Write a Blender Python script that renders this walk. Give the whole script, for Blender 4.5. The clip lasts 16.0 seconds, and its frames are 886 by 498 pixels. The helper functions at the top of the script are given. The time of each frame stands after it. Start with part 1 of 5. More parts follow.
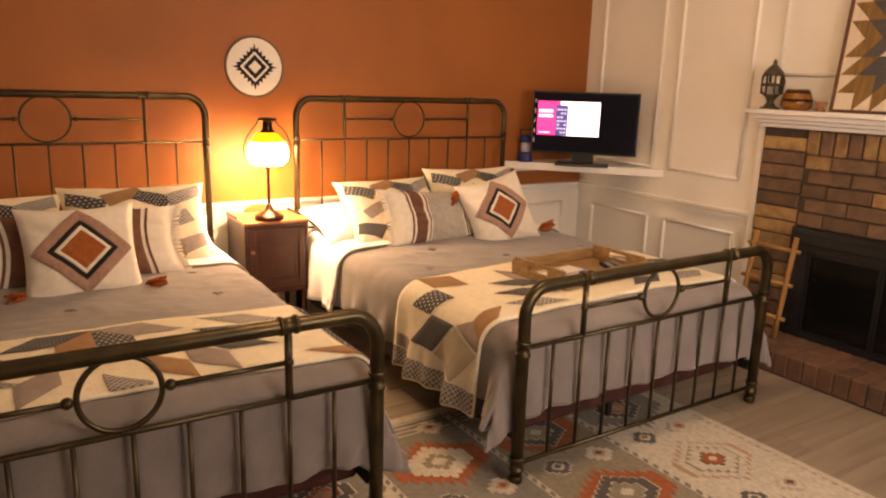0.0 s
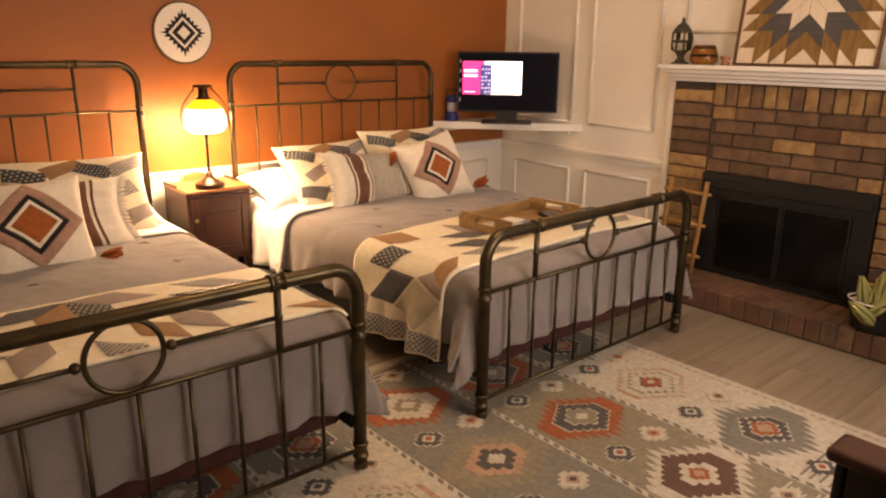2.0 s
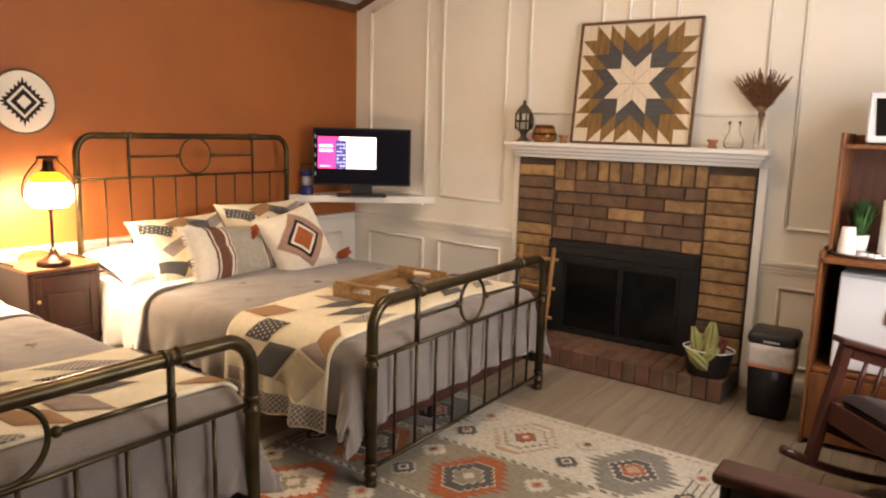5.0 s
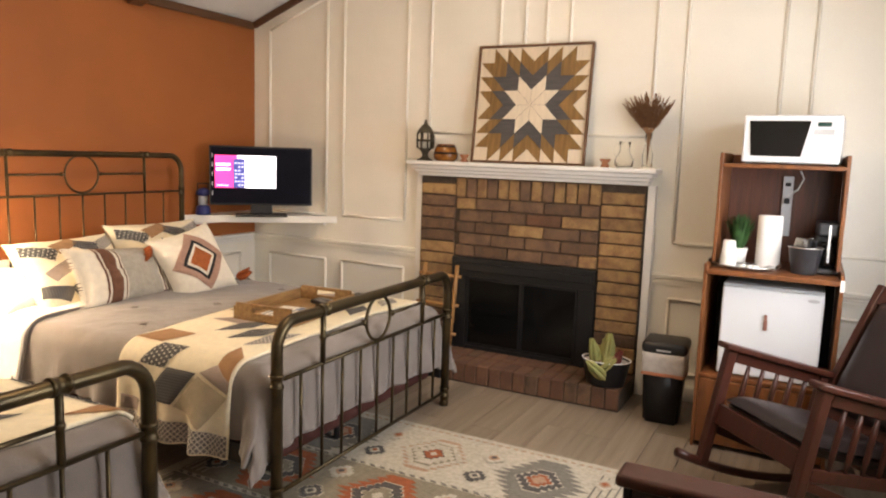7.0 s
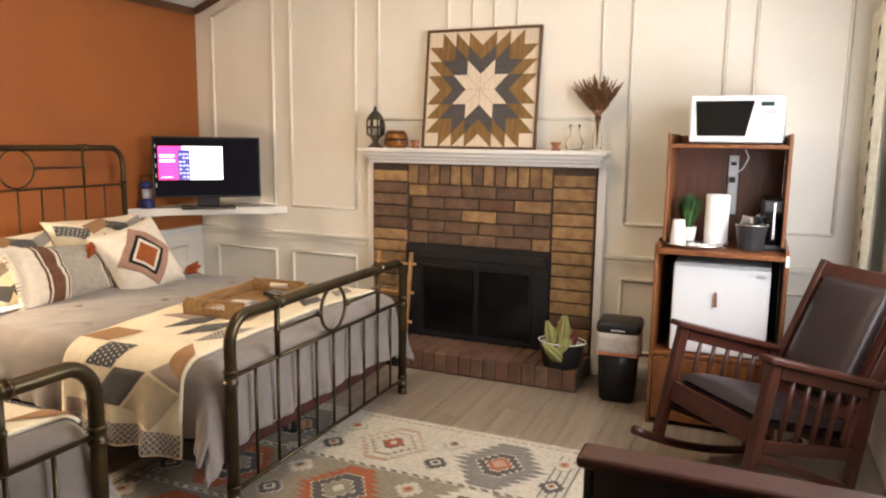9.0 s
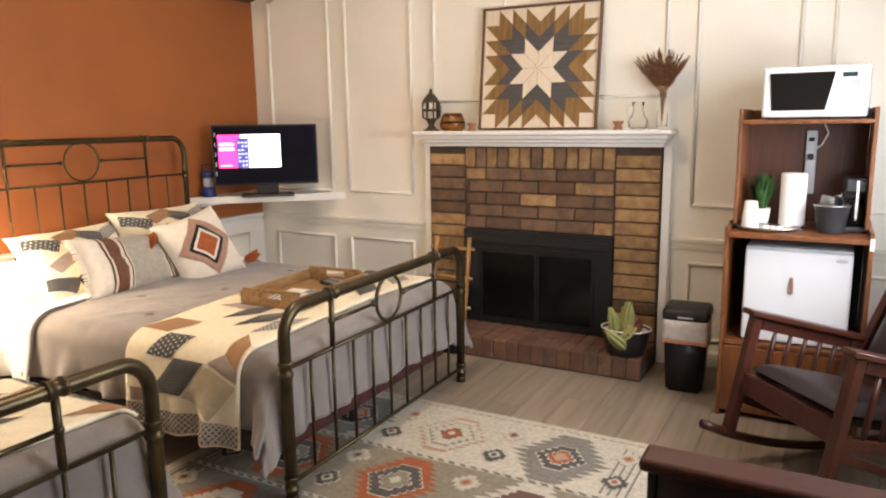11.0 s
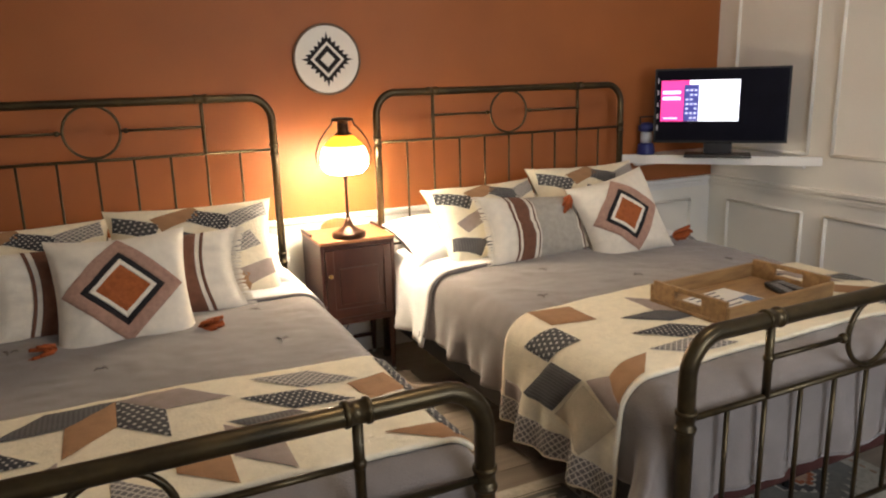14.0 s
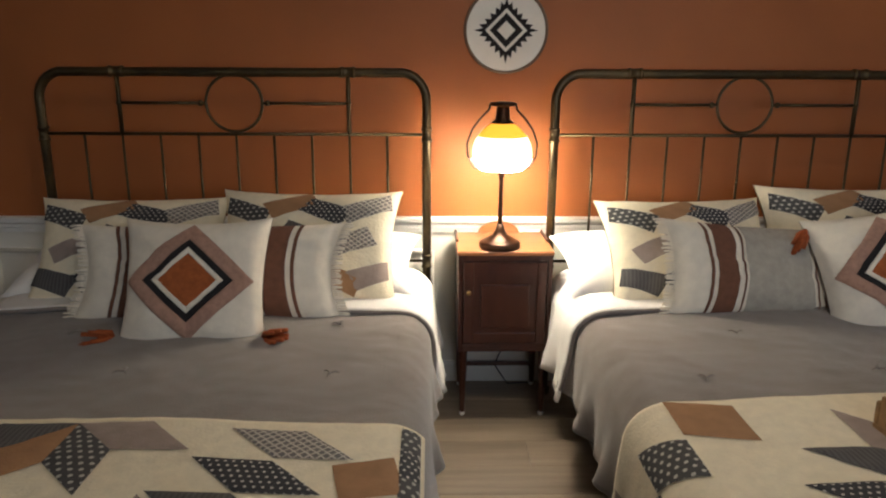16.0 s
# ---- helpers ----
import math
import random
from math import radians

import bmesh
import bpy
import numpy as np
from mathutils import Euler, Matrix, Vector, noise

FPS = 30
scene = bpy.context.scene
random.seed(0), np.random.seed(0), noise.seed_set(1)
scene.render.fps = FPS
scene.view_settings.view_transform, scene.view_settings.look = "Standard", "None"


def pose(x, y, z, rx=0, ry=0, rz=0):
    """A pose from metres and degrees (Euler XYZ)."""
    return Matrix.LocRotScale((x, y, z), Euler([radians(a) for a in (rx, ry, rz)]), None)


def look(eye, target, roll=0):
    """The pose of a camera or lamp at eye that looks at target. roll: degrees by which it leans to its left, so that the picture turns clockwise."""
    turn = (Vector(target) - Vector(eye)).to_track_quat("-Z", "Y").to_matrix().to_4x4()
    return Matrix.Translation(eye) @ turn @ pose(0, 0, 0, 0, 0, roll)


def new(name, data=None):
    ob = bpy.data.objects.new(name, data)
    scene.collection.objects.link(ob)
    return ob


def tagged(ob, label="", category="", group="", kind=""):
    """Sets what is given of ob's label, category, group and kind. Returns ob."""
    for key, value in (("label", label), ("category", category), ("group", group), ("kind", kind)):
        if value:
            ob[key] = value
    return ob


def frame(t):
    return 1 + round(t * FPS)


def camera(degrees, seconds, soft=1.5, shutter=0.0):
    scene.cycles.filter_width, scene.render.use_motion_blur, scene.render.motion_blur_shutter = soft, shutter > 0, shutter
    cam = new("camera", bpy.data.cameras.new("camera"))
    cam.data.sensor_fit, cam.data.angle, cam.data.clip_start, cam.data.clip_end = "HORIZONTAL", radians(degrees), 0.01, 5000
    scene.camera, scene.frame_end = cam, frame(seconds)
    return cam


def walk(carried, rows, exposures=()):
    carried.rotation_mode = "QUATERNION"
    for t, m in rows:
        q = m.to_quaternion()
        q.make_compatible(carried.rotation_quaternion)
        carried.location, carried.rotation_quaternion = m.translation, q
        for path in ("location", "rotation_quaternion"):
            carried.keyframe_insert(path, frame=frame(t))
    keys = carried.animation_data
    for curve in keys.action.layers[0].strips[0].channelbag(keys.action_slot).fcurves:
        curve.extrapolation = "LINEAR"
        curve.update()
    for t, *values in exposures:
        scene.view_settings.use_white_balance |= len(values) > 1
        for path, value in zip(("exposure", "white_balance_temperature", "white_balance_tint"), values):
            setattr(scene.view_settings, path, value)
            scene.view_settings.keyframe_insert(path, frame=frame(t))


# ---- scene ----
cam = camera(63.6, 16.0, soft=2.1)
PATH = [
    (0, (0.369, 0.054, 1.526), (1.424, 1.692, 1.076), 1.8),
    (0.5, (0.364, 0.004, 1.514), (1.304, 1.702, 1.03), 3.0),
    (1, (0.292, 0.005, 1.514), (1.193, 1.722, 1.023), -0.7),
    (1.5, (0.153, 0.036, 1.517), (1.27, 1.617, 1.015), -0.8),
    (2, (0.084, 0.051, 1.525), (1.341, 1.509, 0.982), 0.7),
    (2.5, (0.101, 0.049, 1.525), (1.419, 1.459, 1.0), 1.2),
    (3, (0.057, 0.074, 1.535), (1.446, 1.428, 1.047), -1.1),
    (3.5, (-0.007, 0.109, 1.542), (1.476, 1.366, 1.071), -0.8),
    (4, (-0.062, 0.132, 1.526), (1.456, 1.37, 1.126), 0.3),
    (6.5, (-0.15, 0.175, 1.491), (1.583, 1.138, 1.227), 2.1),
    (7, (-0.146, 0.172, 1.486), (1.614, 1.086, 1.224), 1.9),
    (7.5, (-0.134, 0.18, 1.501), (1.647, 1.046, 1.219), 1.8),
    (8, (-0.128, 0.179, 1.466), (1.675, 0.995, 1.176), 1.6),
    (10.5, (-0.08, 0.21, 1.513), (1.721, 1.024, 1.208), -0.4),
    (11, (-0.021, 0.201, 1.505), (1.705, 1.148, 1.153), -0.8),
    (11.5, (0.095, 0.159, 1.511), (1.679, 1.326, 1.152), 0.0),
    (12, (0.197, 0.12, 1.523), (1.59, 1.508, 1.158), 0.3),
    (12.5, (0.28, 0.205, 1.503), (1.475, 1.756, 1.096), -0.5),
    (13, (0.375, 0.375, 1.505), (1.418, 2.027, 1.075), -0.8),
    (13.5, (0.485, 0.512, 1.488), (1.433, 2.213, 1.034), -1.6),
    (14, (0.679, 0.691, 1.48), (1.502, 2.454, 1.016), -1.6),
    (14.5, (0.815, 0.873, 1.47), (1.504, 2.688, 0.991), -2.8),
    (15, (0.972, 1.072, 1.464), (1.52, 2.938, 0.998), -2.9),
    (15.5, (1.188, 1.128, 1.49), (1.606, 3.019, 0.992), -0.0),
    (16, (1.44, 1.207, 1.455), (1.477, 3.142, 0.952), 0.3),
]
EXPOSURES = [(0.0, 0.46, 11000, 36), (2.0, 0.44, 10300, 33), (3.0, 0.50, 9500, 29), (4.2, 0.59, 8450, 25), (7.0, 0.82, 7500, 18), (10.5, 0.95, 7000, 17), (12.0, 0.83, 6850, 17), (12.7, 0.52, 6800, 17), (13.5, 0.27, 6700, 16), (14.5, 0.11, 6450, 13), (16.0, -0.50, 6050, 11)]
walk(cam, [(t, look(eye, target, roll)) for t, eye, target, roll in PATH], EXPOSURES)

# ---- world, daylight and exposure ----
world = bpy.data.worlds.new("world")
world.use_nodes = True
scene.world = world
sky = world.node_tree.nodes.new("ShaderNodeTexSky")
sky.sky_type, sky.sun_disc = "NISHITA", False
sky.sun_elevation, sky.sun_rotation = radians(40), radians(200)
world.node_tree.links.new(sky.outputs[0], world.node_tree.nodes["Background"].inputs[0])
world.node_tree.nodes["Background"].inputs[1].default_value = 0.1

# room: north wall y, east wall x, south wall y, west wall x, eave height, roof slope
NY, EX, SY, WX, EAVE, SLOPE = 4.34, 4.43, -0.42, -2.3, 2.5, 0.39
RIDGE = (NY + SY) / 2


def lamp(name, kind, power, colour, m, size=0.1, size_y=0.0):
    data = bpy.data.lights.new(name, kind)
    data.energy, data.color = power, colour
    if kind == "AREA":
        data.shape, data.size, data.size_y = "RECTANGLE", size, size_y
    ob = new(name, data)
    ob.matrix_world = m
    return ob


lamp("window_daylight", "AREA", 36, (0.82, 0.91, 1.0), look((2.6, SY + 0.03, 1.5), (3.3, 2.6, 1.4)), 1.8, 1.15)
# weak fill lamp, placed at a glazed door that is itself added
lamp("door_fill", "AREA", 1.6, (1.0, 0.95, 0.88), look((-0.95, SY + 0.03, 1.45), (1.2, 3.6, 1.1)), 1.3, 1.5)


# ---- materials ----
def material(name, colour, rough=0.6, metal=0.0, vary=0.12, scale=8.0, bump=0.1, fine=120.0, stretch=(1, 1, 1), second=None, sheen=0.0, coords="Object", ior=1.45, random_tint=0.0):
    """Two scales of variation: a broad mottling and a fine grain that also lifts the surface."""
    m = bpy.data.materials.new(name)
    m.use_nodes = True
    t, shader = m.node_tree, m.node_tree.nodes["Principled BSDF"]
    at = t.nodes.new("ShaderNodeTexCoord")
    mapping = t.nodes.new("ShaderNodeMapping")
    mapping.inputs["Scale"].default_value = stretch
    t.links.new(at.outputs[coords], mapping.inputs[0])
    broad, grain = t.nodes.new("ShaderNodeTexNoise"), t.nodes.new("ShaderNodeTexNoise")
    broad.inputs["Scale"].default_value, grain.inputs["Scale"].default_value = scale, fine
    broad.inputs["Detail"].default_value = grain.inputs["Detail"].default_value = 4
    t.links.new(mapping.outputs[0], broad.inputs["Vector"])
    t.links.new(mapping.outputs[0], grain.inputs["Vector"])
    ramp = t.nodes.new("ShaderNodeMix")
    ramp.data_type = "RGBA"
    other = second or tuple(c * (1 - vary * 2) for c in colour)
    ramp.inputs[6].default_value, ramp.inputs[7].default_value = (*colour, 1), (*other, 1)
    sharpen = t.nodes.new("ShaderNodeMapRange")
    sharpen.inputs[1].default_value, sharpen.inputs[2].default_value = 0.35, 0.7
    t.links.new(broad.outputs[0], sharpen.inputs[0])
    t.links.new(sharpen.outputs[0], ramp.inputs[0])
    out = ramp.outputs[2]
    value = t.nodes.new("ShaderNodeHueSaturation")
    spread = t.nodes.new("ShaderNodeMapRange")
    spread.inputs[3].default_value, spread.inputs[4].default_value = 1 - vary, 1 + vary
    t.links.new(grain.outputs[0], spread.inputs[0])
    t.links.new(spread.outputs[0], value.inputs["Value"])
    t.links.new(out, value.inputs["Color"])
    out = value.outputs[0]
    if random_tint:
        info, span, tint = t.nodes.new("ShaderNodeObjectInfo"), t.nodes.new("ShaderNodeMapRange"), t.nodes.new("ShaderNodeHueSaturation")
        span.inputs[3].default_value, span.inputs[4].default_value = 1 - random_tint, 1 + random_tint
        t.links.new(info.outputs["Random"], span.inputs[0])
        shift = t.nodes.new("ShaderNodeMath")
        shift.operation = "MULTIPLY"
        shift.inputs[1].default_value = 60.0
        t.links.new(info.outputs["Random"], shift.inputs[0])
        t.links.new(shift.outputs[0], mapping.inputs["Location"])
        t.links.new(span.outputs[0], tint.inputs["Value"])
        t.links.new(out, tint.inputs["Color"])
        out = tint.outputs[0]
    t.links.new(out, shader.inputs["Base Color"])
    shader.inputs["Roughness"].default_value, shader.inputs["Metallic"].default_value, shader.inputs["IOR"].default_value = rough, metal, ior
    shader.inputs["Sheen Weight"].default_value = sheen
    if bump:
        b = t.nodes.new("ShaderNodeBump")
        b.inputs["Strength"].default_value, b.inputs["Distance"].default_value = bump, 0.004
        t.links.new(grain.outputs[0], b.inputs["Height"])
        t.links.new(b.outputs[0], shader.inputs["Normal"])
    return m


def glowing(name, colour, strength):
    m = bpy.data.materials.new(name)
    m.use_nodes = True
    s = m.node_tree.nodes["Principled BSDF"]
    s.inputs["Base Color"].default_value = s.inputs["Emission Color"].default_value = (*colour, 1)
    s.inputs["Emission Strength"].default_value = strength
    return m


def glass(name, colour, rough=0.02, ior=1.45):
    m = bpy.data.materials.new(name)
    m.use_nodes = True
    s = m.node_tree.nodes["Principled BSDF"]
    s.inputs["Base Color"].default_value, s.inputs["Roughness"].default_value = (*colour, 1), rough
    s.inputs["Transmission Weight"].default_value, s.inputs["IOR"].default_value = 1, ior
    return m


def printed(name, ground, ink, shape, pitch, size):
    """Cloth with a small woven or printed figure laid out by its own UV metres: dots, dashes or a lattice."""
    m = material(name, ground, 0.9, vary=0.08, scale=30, bump=0.25, fine=500, coords="UV")
    t, shader = m.node_tree, m.node_tree.nodes["Principled BSDF"]
    base = shader.inputs["Base Color"].links[0].from_socket
    at = t.nodes.new("ShaderNodeTexCoord")
    split = t.nodes.new("ShaderNodeSeparateXYZ")
    t.links.new(at.outputs["UV"], split.inputs[0])

    def calc(kind, a, b=0.0):
        n = t.nodes.new("ShaderNodeMath")
        n.operation = kind
        for k, v in enumerate((a, b)):
            if isinstance(v, float):
                n.inputs[k].default_value = v
            else:
                t.links.new(v, n.inputs[k])
        return n.outputs[0]

    u, v = split.outputs[0], split.outputs[1]
    if shape == "lattice":
        u, v = calc("ADD", u, v), calc("SUBTRACT", u, v)
    fu = calc("ABSOLUTE", calc("SUBTRACT", calc("FRACT", calc("DIVIDE", u, pitch)), 0.5))
    row = calc("FLOOR", calc("DIVIDE", v, pitch * (0.5 if shape == "dash" else 1.0)))
    fv = calc("ABSOLUTE", calc("SUBTRACT", calc("FRACT", calc("DIVIDE", v, pitch * (0.5 if shape == "dash" else 1.0))), 0.5))
    if shape == "dots":
        shift = calc("MULTIPLY", calc("MODULO", row, 2.0), 0.5)
        fu = calc("ABSOLUTE", calc("SUBTRACT", calc("FRACT", calc("ADD", calc("DIVIDE", u, pitch), shift)), 0.5))
        mask = calc("LESS_THAN", calc("ADD", calc("MULTIPLY", fu, fu), calc("MULTIPLY", fv, fv)), size * size)
    elif shape == "dash":
        mask = calc("MULTIPLY", calc("LESS_THAN", fu, size), calc("LESS_THAN", fv, 0.33))
    elif shape == "lattice":
        mask = calc("GREATER_THAN", calc("MAXIMUM", fu, fv), 0.5 - size)
    else:
        mask = calc("LESS_THAN", fu, size)
    mix = t.nodes.new("ShaderNodeMix")
    mix.data_type = "RGBA"
    mix.inputs[7].default_value = (*ink, 1)
    t.links.new(mask, mix.inputs[0])
    t.links.new(base, mix.inputs[6])
    t.links.new(mix.outputs[2], shader.inputs["Base Color"])
    return m


def creased(m, scale, depth):
    """Adds soft, bent creases under the weave of a cloth."""
    t, shader = m.node_tree, m.node_tree.nodes["Principled BSDF"]
    at, wave, b = t.nodes.new("ShaderNodeTexCoord"), t.nodes.new("ShaderNodeTexNoise"), t.nodes.new("ShaderNodeBump")
    wave.noise_type = "RIDGED_MULTIFRACTAL"
    wave.inputs["Scale"].default_value, wave.inputs["Detail"].default_value, wave.inputs["Distortion"].default_value = scale, 2, 0.7
    b.inputs["Strength"].default_value, b.inputs["Distance"].default_value = 0.6, depth
    t.links.new(at.outputs["Object"], wave.inputs["Vector"])
    t.links.new(wave.outputs[0], b.inputs["Height"])
    weave = shader.inputs["Normal"].links[0].from_node
    t.links.new(b.outputs[0], weave.inputs["Normal"])
    return m


PLASTER = material("terracotta_paint", (0.35, 0.106, 0.024), 0.55, vary=0.07, scale=2.2, bump=0.25, fine=150)
CREAM = material("cream_panel_paint", (0.83, 0.79, 0.70), 0.42, vary=0.04, scale=1.5, bump=0.05, fine=150)
CEILING = material("ceiling_white", (0.75, 0.75, 0.73), 0.85, vary=0.05, scale=2, bump=0.3, fine=150)
WHITE = material("white_gloss_paint", (0.80, 0.78, 0.74), 0.32, vary=0.03, scale=3, bump=0.04, fine=90)
STAIN = material("brown_stained_trim", (0.13, 0.055, 0.022), 0.45, vary=0.15, scale=6, bump=0.1, fine=80, stretch=(1, 8, 8))
PLANK = material("vinyl_plank", (0.26, 0.205, 0.15), 0.42, vary=0.14, scale=3.0, bump=0.06, fine=42, stretch=(0.5, 9, 1), second=(0.19, 0.145, 0.105), random_tint=0.12)
GAP = material("plank_gap", (0.12, 0.092, 0.07), 0.9)
BRICK = material("fireplace_brick", (0.33, 0.2, 0.085), 0.8, vary=0.28, scale=14, bump=0.6, fine=70, second=(0.19, 0.1, 0.05), random_tint=0.22)
SOOT_BRICK = material("brown_brick", (0.16, 0.09, 0.05), 0.8, vary=0.28, scale=14, bump=0.6, fine=70, second=(0.085, 0.05, 0.033), random_tint=0.25)
RED_BRICK = material("red_brick", (0.15, 0.072, 0.04), 0.82, vary=0.2, scale=10, bump=0.6, fine=70, second=(0.10, 0.048, 0.03), random_tint=0.18)
MORTAR = material("dark_mortar", (0.085, 0.06, 0.042), 0.95, vary=0.2, scale=20, bump=0.5, fine=90)
BRASS = material("aged_bronze_tube", (0.098, 0.072, 0.036), 0.36, 0.85, vary=0.15, scale=9, bump=0.05, fine=60, second=(0.05, 0.04, 0.025))
BLACK = material("black_enamel", (0.006, 0.006, 0.007), 0.55, vary=0.1, bump=0.05)
SMOKE = material("smoked_glass", (0.006, 0.006, 0.006), 0.14, vary=0.2, scale=3, bump=0)
PLASTIC = material("black_plastic", (0.014, 0.014, 0.016), 0.38, vary=0.1, bump=0.05)
DUVET = material("grey_brown_duvet", (0.22, 0.189, 0.171), 0.92, vary=0.09, scale=7, bump=0.55, fine=220, sheen=0.3)
SHEET = material("white_sheet", (0.80, 0.78, 0.75), 0.88, vary=0.03, scale=12, bump=0.3, fine=170)
IVORY = material("quilt_ivory", (0.82, 0.735, 0.55), 0.92, vary=0.05, scale=30, bump=0.55, fine=110)
TAN = material("quilt_tan", (0.36, 0.195, 0.095), 0.92, vary=0.08, scale=25, bump=0.4, fine=200)
MAUVE = material("quilt_mauve", (0.34, 0.27, 0.235), 0.92, vary=0.08, scale=25, bump=0.4, fine=200)
DOTS = printed("quilt_dots", (0.045, 0.045, 0.05), (0.55, 0.52, 0.46), "dots", 0.018, 0.2)
DASH = printed("quilt_dashes", (0.07, 0.068, 0.068), (0.45, 0.43, 0.38), "dots", 0.023, 0.23)
LATTICE = printed("quilt_lattice", (0.17, 0.155, 0.15), (0.52, 0.47, 0.40), "lattice", 0.024, 0.12)
STRIPE = printed("quilt_stripe", (0.085, 0.08, 0.08), (0.11, 0.105, 0.103), "stripe", 0.012, 0.25)
RUSTBROWN = material("maroon_base", (0.065, 0.017, 0.013), 0.9, vary=0.1, bump=0.2)
LINEN = material("pillow_cotton", (0.79, 0.725, 0.61), 0.93, vary=0.05, scale=30, bump=0.6, fine=240)
RUST = material("rust_tufted", (0.42, 0.115, 0.03), 0.95, vary=0.14, scale=60, bump=0.9, fine=420)
BLUSH = material("blush_tufted", (0.46, 0.27, 0.20), 0.95, vary=0.12, scale=60, bump=0.9, fine=420)
INK = material("black_yarn", (0.02, 0.017, 0.018), 0.95, vary=0.1, scale=60, bump=0.9, fine=420)
COCOA = material("brown_woven", (0.17, 0.075, 0.045), 0.93, vary=0.1, scale=40, bump=0.6, fine=300)
GREIGE = material("greige_woven", (0.42, 0.385, 0.325), 0.93, vary=0.08, scale=40, bump=0.6, fine=300)
TASSEL = material("orange_tassel", (0.40, 0.09, 0.02), 0.9, vary=0.2, scale=90, bump=0.6, fine=300)
for cloth, scale, depth in ((DUVET, 5.0, 0.012), (SHEET, 7.0, 0.009), (LINEN, 6.0, 0.008), (IVORY, 9.0, 0.006)):
    creased(cloth, scale, depth)
MAHOGANY = material("mahogany", (0.055, 0.015, 0.009), 0.3, vary=0.18, scale=5, bump=0.05, fine=60, stretch=(6, 6, 1), second=(0.034, 0.010, 0.006))
NIGHTWOOD = material("nightstand_wood", (0.062, 0.018, 0.009), 0.34, vary=0.18, scale=5, bump=0.06, fine=60, stretch=(5, 5, 1), second=(0.045, 0.013, 0.007))
TOPWOOD = material("nightstand_top", (0.32, 0.13, 0.05), 0.3, vary=0.12, scale=5, bump=0.05, fine=60, stretch=(1, 7, 7))
OAK = material("oak_laminate", (0.2, 0.07, 0.021), 0.4, vary=0.15, scale=4, bump=0.06, fine=55, stretch=(7, 7, 1), second=(0.12, 0.04, 0.014))
BACKWOOD = material("dark_walnut_panel", (0.085, 0.034, 0.022), 0.45, vary=0.25, scale=5, bump=0.05, fine=45, stretch=(9, 9, 0.8), second=(0.15, 0.052, 0.028))
TRAYWOOD = material("tray_wood", (0.36, 0.21, 0.085), 0.5, vary=0.15, scale=7, bump=0.15, fine=70, stretch=(1, 6, 6), second=(0.22, 0.12, 0.05))
LEATHER = material("dark_leather", (0.022, 0.014, 0.014), 0.3, vary=0.2, scale=8, bump=0.35, fine=160)
APPLIANCE = material("white_appliance", (0.63, 0.64, 0.65), 0.3, vary=0.02, scale=4, bump=0.03)
BAMBOO = material("bamboo", (0.38, 0.19, 0.065), 0.45, vary=0.15, scale=12, bump=0.1, fine=80, stretch=(1, 1, 0.3))


# ---- shape helpers ----
def part(name, bm, mat, parent=None, label="", smooth=False):
    """Links a bmesh as one mesh object under a thing or a part."""
    me = bpy.data.meshes.new(name)
    bm.to_mesh(me)
    bm.free()
    me.materials.append(mat)
    if smooth:
        me.shade_smooth()
    ob = new(name, me)
    ob.parent = parent
    if label:
        tagged(ob, label)
    return ob


def thing(name, label, category, m=None, group="", kind=""):
    ob = new(name)
    ob.empty_display_size = 0.1
    if m is not None:
        ob.matrix_world = m
    return tagged(ob, label, category, group, kind)


def box(x0, x1, y0, y1, z0, z1, bevel=0.0, bm=None, m=None, segs=2):
    b = bmesh.new()
    bmesh.ops.create_cube(b, size=1, matrix=Matrix.Translation(((x0 + x1) / 2, (y0 + y1) / 2, (z0 + z1) / 2)) @ Matrix.Diagonal((abs(x1 - x0), abs(y1 - y0), abs(z1 - z0), 1)))
    if bevel:
        bmesh.ops.bevel(b, geom=b.edges[:], offset=bevel, segments=segs, affect="EDGES", profile=0.5)
    if m is not None:
        b.transform(m)
    return merge(bm, b)


def merge(bm, b):
    if bm is None:
        return b
    me = bpy.data.meshes.new("joined")
    b.to_mesh(me)
    b.free()
    bm.from_mesh(me)
    bpy.data.meshes.remove(me)
    return bm


def tube(points, radius, segs=10, bm=None, closed=False):
    """A round bar along a line of points; radius a number or one a point."""
    bm = bm or bmesh.new()
    pts = [Vector(p) for p in points]
    radii = [radius] * len(pts) if isinstance(radius, (int, float)) else radius
    rings, count, up = [], len(pts), None
    for i, p in enumerate(pts):
        a, c = pts[(i - 1) % count if closed else max(i - 1, 0)], pts[(i + 1) % count if closed else min(i + 1, count - 1)]
        d = (c - a).normalized()
        if up is None:
            up = d.orthogonal().normalized()
        up = (up - d * up.dot(d)).normalized()
        side = d.cross(up)
        rings.append([bm.verts.new(p + radii[i] * (math.cos(k * math.tau / segs) * up + math.sin(k * math.tau / segs) * side)) for k in range(segs)])
    for i in range(count if closed else count - 1):
        r, s = rings[i], rings[(i + 1) % count]
        for k in range(segs):
            bm.faces.new((r[k], r[(k + 1) % segs], s[(k + 1) % segs], s[k]))
    if not closed:
        bm.faces.new(rings[0][::-1])
        bm.faces.new(rings[-1])
    bmesh.ops.recalc_face_normals(bm, faces=bm.faces[:])
    return bm


